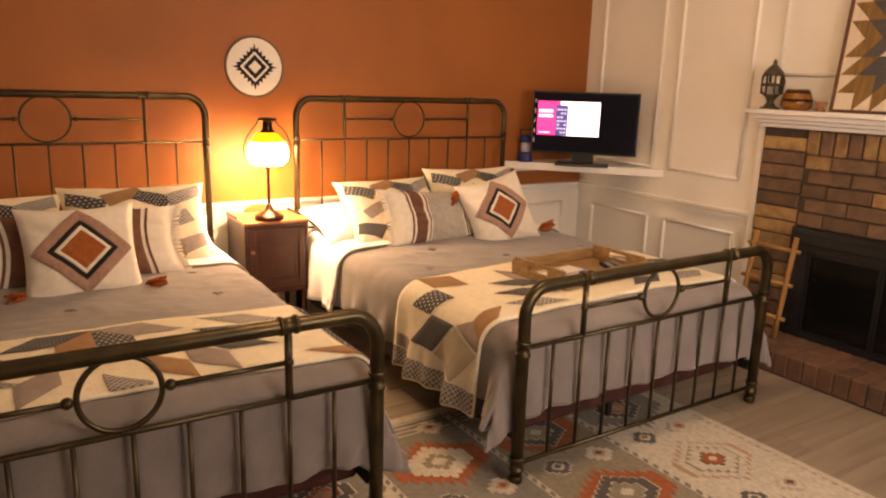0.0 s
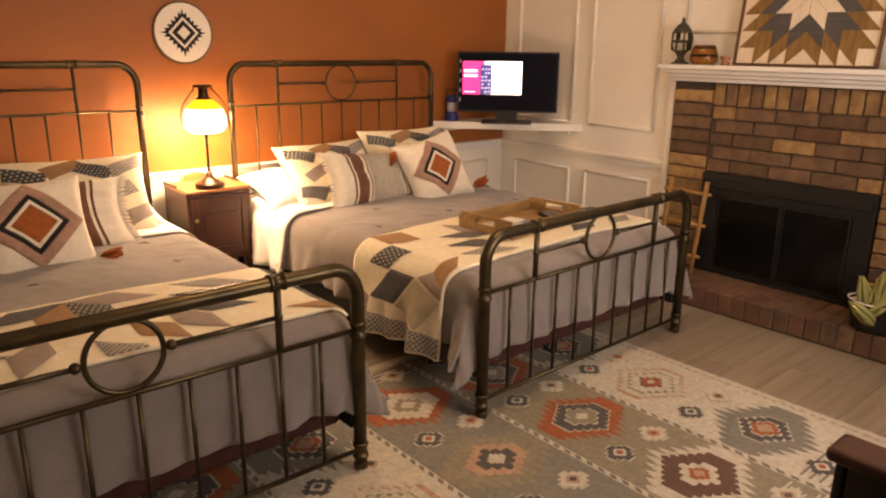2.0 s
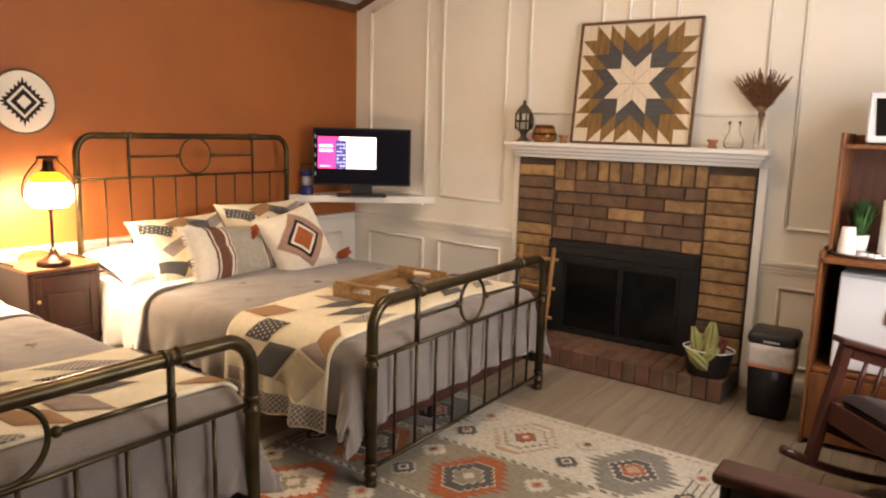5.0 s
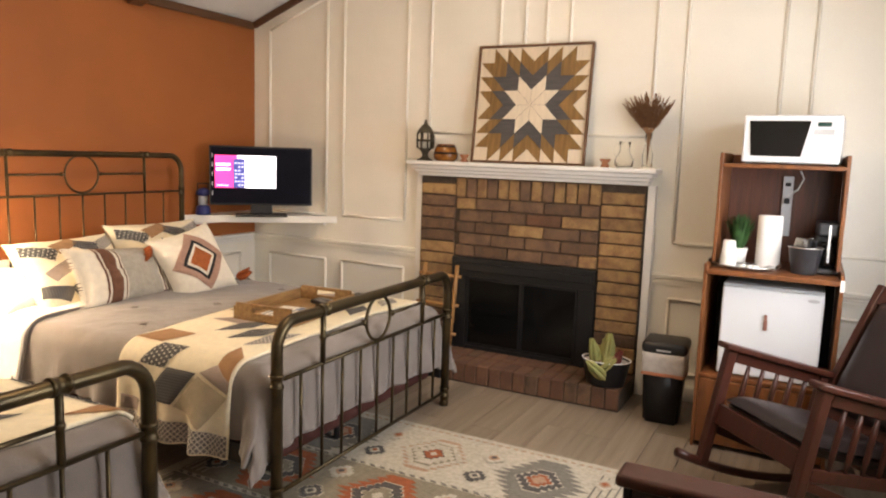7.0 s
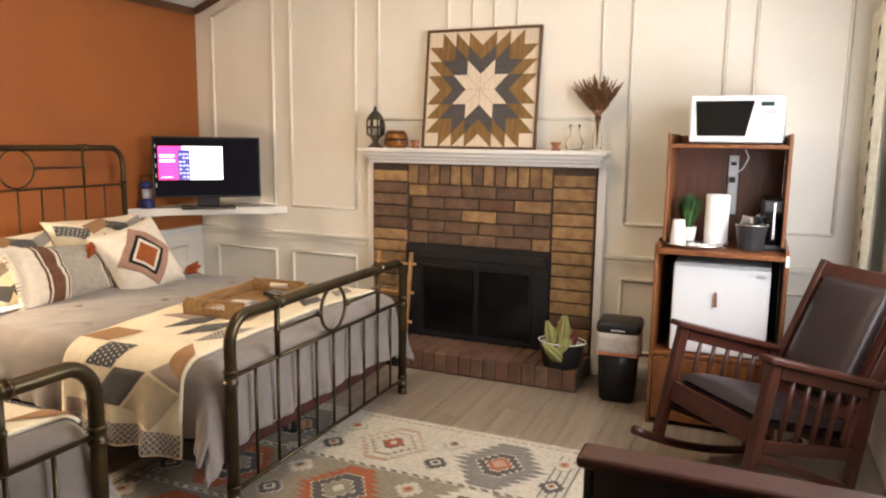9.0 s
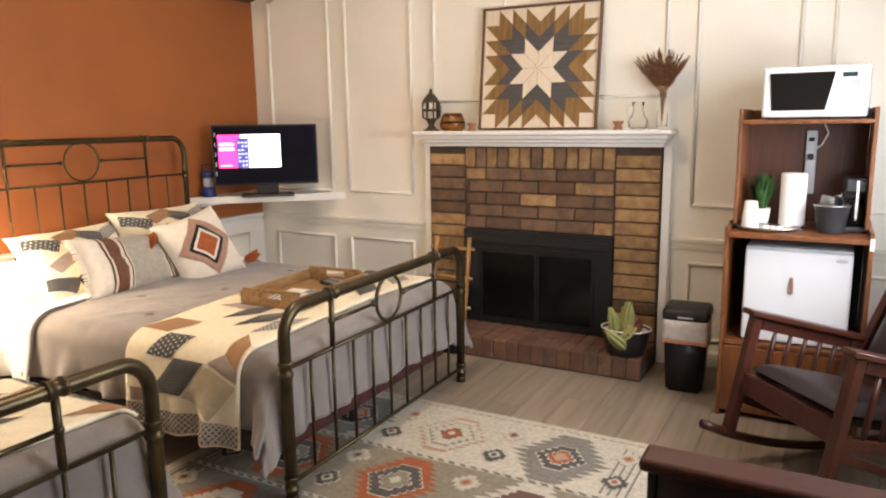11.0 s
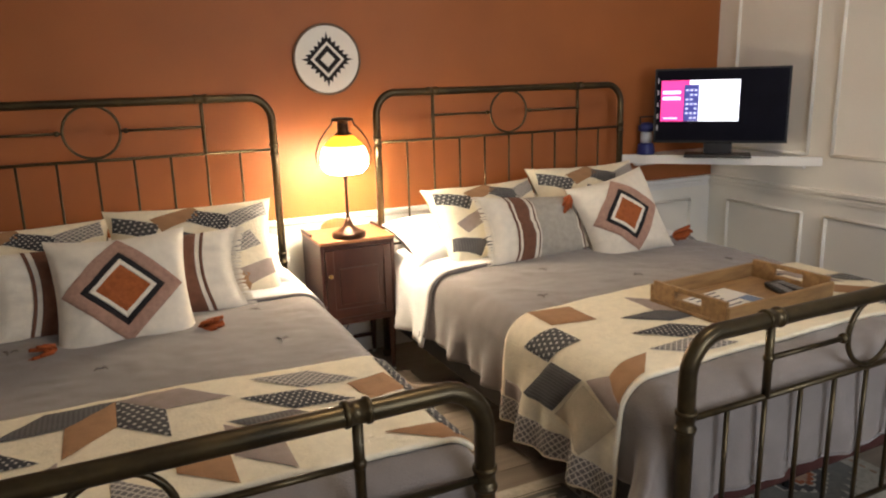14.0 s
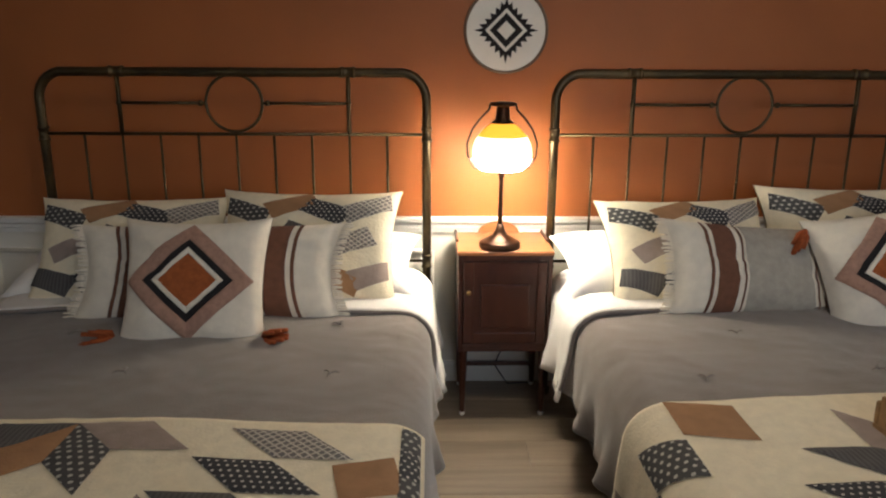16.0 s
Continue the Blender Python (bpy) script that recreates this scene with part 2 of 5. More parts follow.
def lathe(profile, segs=24, bm=None, m=None):
    """A turned shape: profile of (radius, z) from bottom to top."""
    b = bmesh.new()
    rings = [[b.verts.new((r * math.cos(k * math.tau / segs), r * math.sin(k * math.tau / segs), z)) for k in range(segs)] for r, z in profile]
    for r, s in zip(rings, rings[1:]):
        for k in range(segs):
            b.faces.new((r[k], r[(k + 1) % segs], s[(k + 1) % segs], s[k]))
    b.faces.new(rings[0][::-1])
    b.faces.new(rings[-1])
    if m is not None:
        b.transform(m)
    return merge(bm, b)


def prism(outline, z0, z1, m=None, bm=None):
    """A flat outline of (x, y) raised from z0 to z1."""
    b = bmesh.new()
    low, high = [b.verts.new((x, y, z0)) for x, y in outline], [b.verts.new((x, y, z1)) for x, y in outline]
    b.faces.new(low[::-1])
    b.faces.new(high)
    for i in range(len(outline)):
        j = (i + 1) % len(outline)
        b.faces.new((low[i], low[j], high[j], high[i]))
    bmesh.ops.recalc_face_normals(b, faces=b.faces[:])
    if m is not None:
        b.transform(m)
    return merge(bm, b)


def sheet(fn, u0, u1, v0, v1, nu, nv, thick=0.0, close=False):
    """A surface of fn(u, v) -> point, with UVs in metres, and a thickness."""
    bm = bmesh.new()
    uv = bm.loops.layers.uv.new("UVMap")
    us, vs = [u0 + (u1 - u0) * i / nu for i in range(nu + 1)], [v0 + (v1 - v0) * j / nv for j in range(nv + 1)]
    grid = [[bm.verts.new(fn(u, v)) for v in vs] for u in us]
    for i in range(nu):
        for j in range(nv):
            f = bm.faces.new((grid[i][j], grid[i + 1][j], grid[i + 1][j + 1], grid[i][j + 1]))
            for loop, (a, c) in zip(f.loops, ((i, j), (i + 1, j), (i + 1, j + 1), (i, j + 1))):
                loop[uv].uv = us[a], vs[c]
    if thick:
        bm.normal_update()
        bmesh.ops.solidify(bm, geom=bm.faces[:], thickness=thick)
    return bm


def patch(fn, corners, n=8, lift=0.003, thick=0.003):
    """A four-cornered piece of cloth sewn onto the surface fn(u, v, lift), with a soft raised edge."""
    a, b, c, d = [Vector(p) for p in corners]

    def place(s, t):
        u, v = (a * (1 - s) + b * s) * (1 - t) + (d * (1 - s) + c * s) * t
        rise = min(1.0, 6 * min(s, 1 - s, t, 1 - t) + 0.25)
        return fn(u, v, lift * rise + 0.0015)

    bm = sheet(place, 0, 1, 0, 1, n, n)
    uv = bm.loops.layers.uv.active
    for f in bm.faces:
        for loop in f.loops:
            s, t = loop[uv].uv
            loop[uv].uv = (a * (1 - s) + b * s) * (1 - t) + (d * (1 - s) + c * s) * t
    return bm


def smooth_step(a, b, x):
    t = min(1, max(0, (x - a) / (b - a)))
    return t * t * (3 - 2 * t)


def wobble(x, y, z=0.0):
    return noise.noise(Vector((x, y, z)))


# ---- structure ----
def roof(y):
    return EAVE + SLOPE * min(NY - y, y - SY)


T = 0.12
wall_north = tagged(part("wall_north", box(WX - T, EX + T, NY, NY + T, 0.79, EAVE), PLASTER), "terracotta painted wall above the white wainscot", "wall", kind="structure")
wainscot_north = part("wainscot", box(WX - T, EX + T, NY + 0.001, NY + T, 0, 0.79), CREAM, wall_north, "cream painted wainscot")
gable = [(SY - T, 0), (NY + T, 0), (NY + T, EAVE), (NY, EAVE), (RIDGE, roof(RIDGE)), (SY - T, EAVE)]
side_wall = Matrix(((0, 0, 1, 0), (1, 0, 0, 0), (0, 1, 0, 0), (0, 0, 0, 1)))
wall_east = tagged(part("wall_east", prism(gable, EX, EX + T, side_wall), CREAM), "cream painted wall with applied panel mouldings", "wall", kind="structure")
wall_west = tagged(part("wall_west", prism(gable, WX - T, WX, side_wall), CREAM), "plain cream painted end wall", "wall", kind="structure")
# south wall, with a window and an added, unseen glazed door in it
south = bmesh.new()
for x0, x1, z0, z1 in ((WX, -1.6, 0, EAVE), (-1.6, -0.3, 2.2, EAVE), (-0.3, 1.65, 0, EAVE), (1.65, 3.55, 0, 0.9), (1.65, 3.55, 2.1, EAVE), (3.55, EX, 0, EAVE)):
    box(x0, x1, SY - T, SY, z0, z1, bm=south)
wall_south = tagged(part("wall_south", south, CREAM), "plain cream wall with a window and an added glazed door", "wall", kind="structure")


def opening(name, label, category, x0, x1, z0, z1):
    ob = thing(name, label, category, kind="structure")
    fr = bmesh.new()
    for a, b, c, d in ((x0, x0 + 0.06, z0, z1), (x1 - 0.06, x1, z0, z1), (x0 + 0.06, x1 - 0.06, z0, z0 + 0.06), (x0 + 0.06, x1 - 0.06, z1 - 0.06, z1)):
        box(a, b, SY - 0.09, SY - 0.04, c, d, 0.004, bm=fr)
    part("window_frame", fr, WHITE, ob)
    pane = part("pane", box(x0 + 0.06, x1 - 0.06, SY - 0.068, SY - 0.062, z0 + 0.06, z1 - 0.06), glass("pane_glass", (1, 1, 1)), ob)
    pane.visible_shadow = False
    return ob


opening("window_1", "white framed window behind a woven curtain", "window", 1.65, 3.55, 0.9, 2.1)
# unseen door, made up to go with the fill lamp beside it
opening("added_door", "unseen white glazed door, added as a source of fill light", "door", -1.6, -0.3, 0.0, 2.2)
floor = tagged(part("floor", box(WX - T, EX + T, SY - T, NY + T, -0.1, -0.006), GAP), "greige wood-look vinyl plank floor", "floor", kind="structure")
slab = [(SY - T, EAVE - SLOPE * T), (RIDGE, roof(RIDGE)), (NY + T, EAVE - SLOPE * T), (NY + T, EAVE - SLOPE * T + 0.1), (RIDGE, roof(RIDGE) + 0.1), (SY - T, EAVE - SLOPE * T + 0.1)]
ceiling = tagged(part("ceiling", prism(slab, WX - T, EX + T, side_wall), CEILING), "white sloping ceiling", "ceiling", kind="structure")
ground = tagged(part("ground", box(-40, 40, -60, 40, -0.3, -0.12), material("yard", (0.12, 0.11, 0.09), 0.95)), "dull yard outside the window", "ground", kind="structure")
# brown stained trim where the walls meet the ceiling, and one beam
trim = tagged(part("trim", box(WX, EX - 0.03, NY - 0.022, NY, EAVE - 0.062, EAVE - 0.004, 0.004), STAIN), "brown stained wooden trim under the sloping ceiling", "trim", kind="structure")
length = math.hypot(NY - RIDGE, roof(RIDGE) - EAVE)
tilt = math.degrees(math.atan(SLOPE))
part("rake_trim", box(-0.022, 0, -length, 0, -0.055, -0.004, 0.003, m=pose(EX, NY, EAVE, -tilt)), STAIN, trim)
beam = tagged(part("beam", box(-0.055, 0.055, -length - 0.05, -0.005, -0.11, -0.003, 0.006, m=pose(3.24, NY, EAVE, -tilt)), STAIN), "brown stained ceiling beam meeting the orange wall", "beam", kind="structure")


def rail(name, profile, y0, y1, m, parent, label=""):
    """A moulding of the profile (out, up) run from y0 to y1."""
    b = bmesh.new()
    a, c = [b.verts.new((-o, y0, z)) for o, z in profile], [b.verts.new((-o, y1, z)) for o, z in profile]
    for i in range(len(profile)):
        j = (i + 1) % len(profile)
        b.faces.new((a[i], a[j], c[j], c[i]))
    b.faces.new(a[::-1])
    b.faces.new(c)
    bmesh.ops.recalc_face_normals(b, faces=b.faces[:])
    b.transform(m)
    return part(name, b, WHITE if parent is wall_north else CREAM, parent, label)


CHAIR_RAIL = ((0, 0.722), (0.012, 0.722), (0.014, 0.74), (0.02, 0.745), (0.02, 0.757), (0.032, 0.77), (0.034, 0.787), (0.02, 0.792), (0, 0.792))
BASE = ((0, 0), (0.016, 0), (0.016, 0.085), (0.01, 0.1), (0, 0.1))
to_north = pose(0, NY, 0, 0, 0, 90)
to_east = pose(EX, 0, 0)
rail("chair_rail", CHAIR_RAIL, -EX + 0.034, -WX, to_north, wall_north, "white chair rail")
rail("baseboard", BASE, -EX + 0.016, -WX, to_north, wall_north)
for y0, y1 in ((2.75, NY - 0.002), (SY, 1.05)):
    rail("chair_rail", CHAIR_RAIL, y0, y1, to_east, wall_east)
    rail("baseboard", BASE, y0, y1, to_east, wall_east)


def panel_moulding(corners, out, parent):
    """A picture-frame moulding round four corners (along, up) on a wall; out maps (along, up, depth) to a place."""
    ob = bmesh.new()
    for (a, b), (c, d) in zip(corners, corners[1:] + corners[:1]):
        for r, lift in ((0.011, 0.004), (0.006, 0.013)):
            tube([out(a, b, lift), out(c, d, lift)], r, 6, ob)
    return part("panel_moulding", ob, CREAM, parent, smooth=True)


def on_east(y, z, lift):
    return (EX - lift, y, z)


def on_north(x, z, lift):
    return (x, NY - lift, z)


for y1, y0, z0 in ((4.17, 3.60, 0.99), (3.44, 2.88, 0.99), (2.69, 2.16, 1.64), (1.98, 1.83, 1.64), (1.67, 1.12, 1.64), (0.94, 0.41, 0.99), (0.25, -0.22, 0.99)):
    panel_moulding([(y0, z0), (y1, z0), (y1, roof(y1) - 0.14), (y0, roof(y0) - 0.14)], on_east, wall_east)
for y1, y0 in ((4.17, 3.60), (3.44, 2.88), (0.94, 0.41), (0.25, -0.22)):
    panel_moulding([(y0, 0.17), (y1, 0.17), (y1, 0.635), (y0, 0.635)], on_east, wall_east)
for x0, x1 in ((-0.5, 0.05), (0.2, 0.75), (0.9, 1.45), (1.6, 1.95), (2.1, 2.7), (2.85, 3.45), (3.6, 4.25)):
    panel_moulding([(x0, 0.17), (x1, 0.17), (x1, 0.635), (x0, 0.635)], on_north, wall_north)


# ---- fireplace ----
BX = 4.36  # brick face
FY0, FY1, FZ0, FZ1 = 1.385, 2.42, 0.105, 0.777
fireplace = thing("fireplace", "brown and yellow brick fireplace with a brick hearth", "fireplace", kind="structure")
core = bmesh.new()
for y0, y1, z0, z1 in ((1.11, FY0, 0, 1.34), (FY1, 2.70, 0, 1.34), (FY0, FY1, FZ1, 1.34), (FY0, FY1, 0, FZ0)):
    box(BX + 0.006, EX - 0.002, y0, y1, z0, z1, bm=core)
box(3.975, BX + 0.006, 1.105, 2.715, 0, 0.122, bm=core)
part("mortar", core, MORTAR, fireplace)
for y0, y1 in ((1.055, 1.104), (2.706, 2.75)):
    part("side_board", box(4.375, EX - 0.001, y0, y1, 0, 1.335, 0.004), WHITE, fireplace, "white painted side board")


def mantel():
    ob = tagged(new("mantel_shelf"), "white painted mantel shelf with stepped mouldings", "mantel", kind="structure")
    for name, x, y0, y1, z0, z1 in (("board", 4.235, 1.035, 2.765, 1.412, 1.44), ("moulding", 4.262, 1.06, 2.74, 1.385, 1.411), ("moulding", 4.288, 1.078, 2.722, 1.362, 1.384), ("moulding", 4.315, 1.09, 2.71, 1.336, 1.361)):
        part(name, box(x, EX - 0.001, y0, y1, z0, z1, 0.007, segs=3), WHITE, ob)
    return ob


mantel()
insert = thing("fireplace_insert", "black metal fireplace insert with smoked glass doors", "fireplace", kind="structure")
fr = bmesh.new()
XF = BX - 0.035
for y0, y1, z0, z1 in ((FY0, FY1, 0.645, FZ1), (FY0, FY0 + 0.11, FZ0, 0.645), (FY1 - 0.12, FY1, FZ0, 0.645), (FY0 + 0.11, FY1 - 0.12, FZ0, 0.155)):
    box(XF, EX - 0.01, y0, y1, z0, z1, 0.004, bm=fr)
part("surround", fr, BLACK, insert)
part("hood", box(XF - 0.02, XF - 0.001, FY0 + 0.02, FY1 - 0.02, 0.69, 0.745, 0.005), BLACK, insert)
for y0, y1 in ((1.50, 1.885), (1.89, 2.295)):
    door = part("glass_door", box(XF + 0.012, XF + 0.02, y0, y1, 0.16, 0.64, 0.002), SMOKE, insert, "smoked glass door")
    edge = bmesh.new()
    for a, b, c, d in ((y0, y1, 0.158, 0.175), (y0, y1, 0.625, 0.642), (y0, y0 + 0.014, 0.175, 0.625), (y1 - 0.014, y1, 0.175, 0.625)):
        box(XF + 0.002, XF + 0.011, a, b, c, d, 0.002, bm=edge)
    part("door_frame", edge, BLACK, door)
part("back_plate", box(EX - 0.03, EX - 0.012, FY0 + 0.12, FY1 - 0.13, 0.16, 0.64), BLACK, insert)


# ---- beds ----
BED_TOP, BED_R = 0.575, 0.075
FOOT_Y, HEAD_Y = 2.03, 4.20


def bar_collar(p, axis, r, w=0.02):
    m = Matrix.Translation(p) @ Vector((0, 0, 1)).rotation_difference(Vector(axis)).to_matrix().to_4x4()
    return lathe(((r * 0.9, -w), (r * 1.2, -w), (r * 1.25, -w * 0.8), (r * 1.2, -w * 0.6), (r * 1.05, -w * 0.55), (r * 1.05, w * 0.55), (r * 1.2, w * 0.6), (r * 1.25, w * 0.8), (r * 1.2, w), (r * 0.9, w)), 16, m=m)


def knob(p, r=0.017):
    b = bmesh.new()
    bmesh.ops.create_uvsphere(b, u_segments=10, v_segments=7, radius=r, matrix=Matrix.Translation(p))
    return b


def bed_end(bed, name, y, low, high, middle, bottom, ring_r, R=0.0245, hw=0.757, kx=0.452, thin=1.0, ring_x=0.0):
    """A tubular bed end: bent top tube on two posts, cross rails, a ring and spindles."""
    bend = 0.11
    frame_end = part(name, tube([(-hw, y, 0.012), (-hw, y, high - bend), *[(-hw + bend * (1 - math.cos(a)), y, high - bend + bend * math.sin(a)) for a in (0.2, 0.45, 0.7, 0.95, 1.2, 1.4)],
                                 *[(hw - bend * (1 - math.cos(a)), y, high - bend + bend * math.sin(a)) for a in (1.4, 1.2, 0.95, 0.7, 0.45, 0.2)], (hw, y, high - bend), (hw, y, 0.012)], R, 16), BRASS, bed, smooth=True)
    for x in (-hw, hw):
        part("foot", lathe(((0.02, 0.0), (0.027, 0.004), (0.027, 0.03), (0.024, 0.035)), 14, m=pose(x, y, 0.0)), BRASS, frame_end, smooth=True)
        for z in (low, bottom):
            part("collar", bar_collar((x, y, z), (0, 0, 1), R, 0.03), BRASS, frame_end, smooth=True)
    part("cross_rail", tube([(-hw, y, low), (hw, y, low)], 0.0095 * thin, 10), BRASS, frame_end, smooth=True)
    part("cross_rail", tube([(-hw, y, bottom), (hw, y, bottom)], 0.0095 * thin, 10), BRASS, frame_end, smooth=True)
    for s in (-1, 1):
        x = s * kx
        part("upright", tube([(x, y, high), (x, y, low)], 0.0125 * thin, 10), BRASS, frame_end, smooth=True)
        part("collar", bar_collar((x, y, high), (1, 0, 0), R, 0.03), BRASS, frame_end, smooth=True)
        part("side_bar", tube([(ring_x + s * ring_r, y, middle), (x, y, middle)], 0.0085 * thin, 8), BRASS, frame_end, smooth=True)
        for k in (ring_x + s * (ring_r + 0.022), x):
            part("knob", knob((k, y, middle), 0.017 * thin), BRASS, frame_end, smooth=True)
    part("ring", tube([(ring_x + ring_r * math.cos(a * math.tau / 40), y, middle + ring_r * math.sin(a * math.tau / 40)) for a in range(40)], 0.0085 * thin, 8, closed=True), BRASS, frame_end, smooth=True)
    for i in range(9):
        x = kx * 4 / 3 * (i / 4 - 1)
        part("spindle", tube([(x, y, low), (x, y, bottom)], 0.0075 * thin, 8), BRASS, frame_end, smooth=True)


def drape(hang, rough, flat_x=0.70, flat_y=0.86, lift=0.0, flare=0.10, fold=0.026, seed=0.0):
    """The cloth over a mattress centred on the bed: u across, v from head (+) to foot (-), both in metres along the cloth."""
    def fn(u, v, up=0.0):
        ex, ey = max(0.0, abs(u) - flat_x), max(0.0, -v - flat_y)
        d = max(ex, ey) + 0.32 * min(ex, ey)
        reach = math.hypot(ex, ey)
        x, y = max(-flat_x, min(flat_x, u)), max(-flat_y, v)
        z = BED_TOP + lift + rough * (wobble(u * 2.6, v * 2.6, seed) + 0.5 * wobble(u * 6, v * 6, seed + 3)) + 0.6 * rough * abs(wobble(u * 11 + v * 3, v * 15, seed + 9)) + 0.018 * (1 - (x / flat_x) ** 2)
        r = BED_R + lift + up
        if d < 1e-6:
            return Vector((x, y, z + up))
        dx, dy = (math.copysign(ex, u) / reach, -ey / reach)
        a = min(d, r * math.pi / 2) / r
        along, fall = r * math.sin(a), r * (1 - math.cos(a))
        rest = max(0.0, d - r * math.pi / 2)
        grow = smooth_step(0.0, 0.3, rest)
        way = v if ex > ey else u
        along += flare * rest * (1 if ey < 0.01 else 0.35 + 0.65 * (ex / reach)) + fold * (1.0 if ex > ey else 0.45) * grow * (math.sin(way * 19 + seed + 2 * wobble(way * 3, seed)) + 0.6 * math.sin(way * 41 + 1.3 * seed)) + 0.007 * grow * wobble(way * 34 + rest * 26, rest * 44 - way * 12, seed + 4) + 0.022 * grow * (0.5 - abs(wobble(way * 7 + rest * 6, rest * 5 - way * 3, seed + 7)) * 2) * abs(wobble(way * 3, rest * 3, seed + 2))
        corner = 4 * (ex / reach) ** 2 * (ey / reach) ** 2
        along += 0.14 * corner * rest
        fall += rest * (1 - 0.10 * corner)
        x += math.copysign(0.21 * corner * rest, u)
        return Vector((x + dx * along, y + dy * along, max(0.035 + up, z + up - fall)))
    return fn


MID_Y = 3.02  # the beds' own origin lies on the floor at (x, MID_Y)


def bed(x, name_label, seed, yaw, ring_x=0.0):
    ob = thing("bed", name_label, "bed", pose(x, MID_Y, 0, 0, 0, yaw), "two metal beds")
    bed_end(ob, "headboard", HEAD_Y - MID_Y, 1.168, 1.418, 1.293, 0.625, 0.115, 0.0185, 0.787, 0.467, 0.72)
    bed_end(ob, "footboard", FOOT_Y - MID_Y, 0.562, 0.80, 0.68, 0.085, 0.108, ring_x=ring_x)
    part("box_base", box(-0.735, 0.735, -0.90, 1.13, 0.16, 0.31, 0.02), RUSTBROWN, ob, "maroon fabric covered base")
    for sx in (-1, 1):
        part("side_rail", box(sx * 0.742 - 0.012, sx * 0.742 + 0.012, -0.97, 1.16, 0.17, 0.26, 0.004), BLACK, ob)
    for px, py in ((0.0, -0.75), (0.0, 0.1), (0.0, 0.9)):
        part("support_leg", tube([(px, py, 0.0), (px, py, 0.17)], 0.016, 10), BLACK, ob)
    part("mattress", box(-0.745, 0.745, -0.90, 1.13, 0.30, 0.565, 0.05, segs=3), SHEET, ob, "white fitted sheet on the mattress", smooth=True)
    return ob


def bedding(x, seed, turn_y, side_hang, foot_hang):
    m = pose(x, MID_Y, 0)
    fn = drape(0.3, 0.009, lift=0.028, seed=seed)
    top = turn_y - MID_Y
    duvet = thing("duvet", "grey-brown cotton duvet folded back over a white sheet", "duvet", m, "duvets on the beds")
    width = 0.70 + side_hang
    cover = part("cover", sheet(lambda u, v: fn(u, v, 0.0), -width, width, -0.86 - foot_hang, top, 140, 120, 0.018), DUVET, duvet, smooth=True)
    for i, (u, v) in enumerate(((-0.33, 0.33), (0.22, 0.42), (0.52, 0.05), (-0.05, 0.03), (-0.55, 0.0), (0.5, 0.42))):
        tuft = bmesh.new()
        for s in range(3):
            a = 0.4 + s * 2.1 + i
            p, q = fn(u, v, 0.005), fn(u + 0.026 * math.cos(a), v + 0.026 * math.sin(a), 0.004)
            tube([p, (p + q) / 2 + Vector((0, 0, 0.005)), q], (0.0035, 0.003, 0.0015), 6, tuft)
        part("tuft", tuft, DUVET, duvet)
    fold = drape(0.3, 0.006, lift=0.046, flare=0.09, seed=seed + 1.5)
    linen = thing("top_sheet", "white cotton sheet turned back over the duvet", "bed sheet", m)
    part("turned_sheet", sheet(lambda u, v: fold(u, v + 0.02 * wobble(u * 3, seed), 0.0), -width - 0.06, width + 0.06, top - 0.10, top + 0.44, 90, 20, 0.012), SHEET, linen, smooth=True)
    roll_pts = [fold(-width + 2 * width * i / 60, top - 0.10 + 0.02 * wobble((-width + 2 * width * i / 60) * 3, seed), -0.008) for i in range(61)]
    part("hem", tube(roll_pts, 0.008, 8), DUVET, linen, "grey piped fold", smooth=True)


N, NE_, E_, SE_, S_, SW_, W_ = [Vector((math.cos(a), math.sin(a))) * 0.172 for a in (math.pi / 2, math.pi / 4, 0, -math.pi / 4, -math.pi / 2, -3 * math.pi / 4, math.pi)]


def quilt(x, label, seed, u0, u1, v0, v1, patches):
    m = pose(x, MID_Y, 0)
    fn = drape(0.3, 0.006, lift=0.045, seed=seed, flare=0.12)
    ob = thing("quilt", label, "quilt", m, "patchwork quilts")
    base = lambda u, v: fn(u, v + 0.015 * wobble(u * 2.5, seed + 5), 0.0)
    full = lambda u, v, up: fn(u, v + 0.015 * wobble(u * 2.5, seed + 5), up)
    part("backing", sheet(base, u0, u1, v0, v1, 96, 44, 0.012), IVORY, ob, "ivory quilted ground", smooth=True)
    for px, py, a, b, mat in patches:
        o = Vector((px - x, py - MID_Y))
        corners = [o, o + a, o + a + b, o + b]
        corners = [Vector((min(u1 - 0.004, max(u0 + 0.004, c.x)), min(v1 - 0.004, max(v0 + 0.004, c.y)))) for c in corners]
        part("patch", patch(full, corners, 10, 0.004), mat, ob, smooth=True)
    return ob, full


BED1_X, BED2_X = 0.64, 2.757
bed(BED1_X, "aged bronze metal bed beside the nightstand", 0.3, 0.0, -0.024)
bed(BED2_X, "aged bronze metal bed near the fireplace", 2.1, 0.6)
bedding(BED1_X, 0.3, 3.66, 0.34, 0.41)
bedding(BED2_X, 2.1, 3.66, 0.36, 0.41)


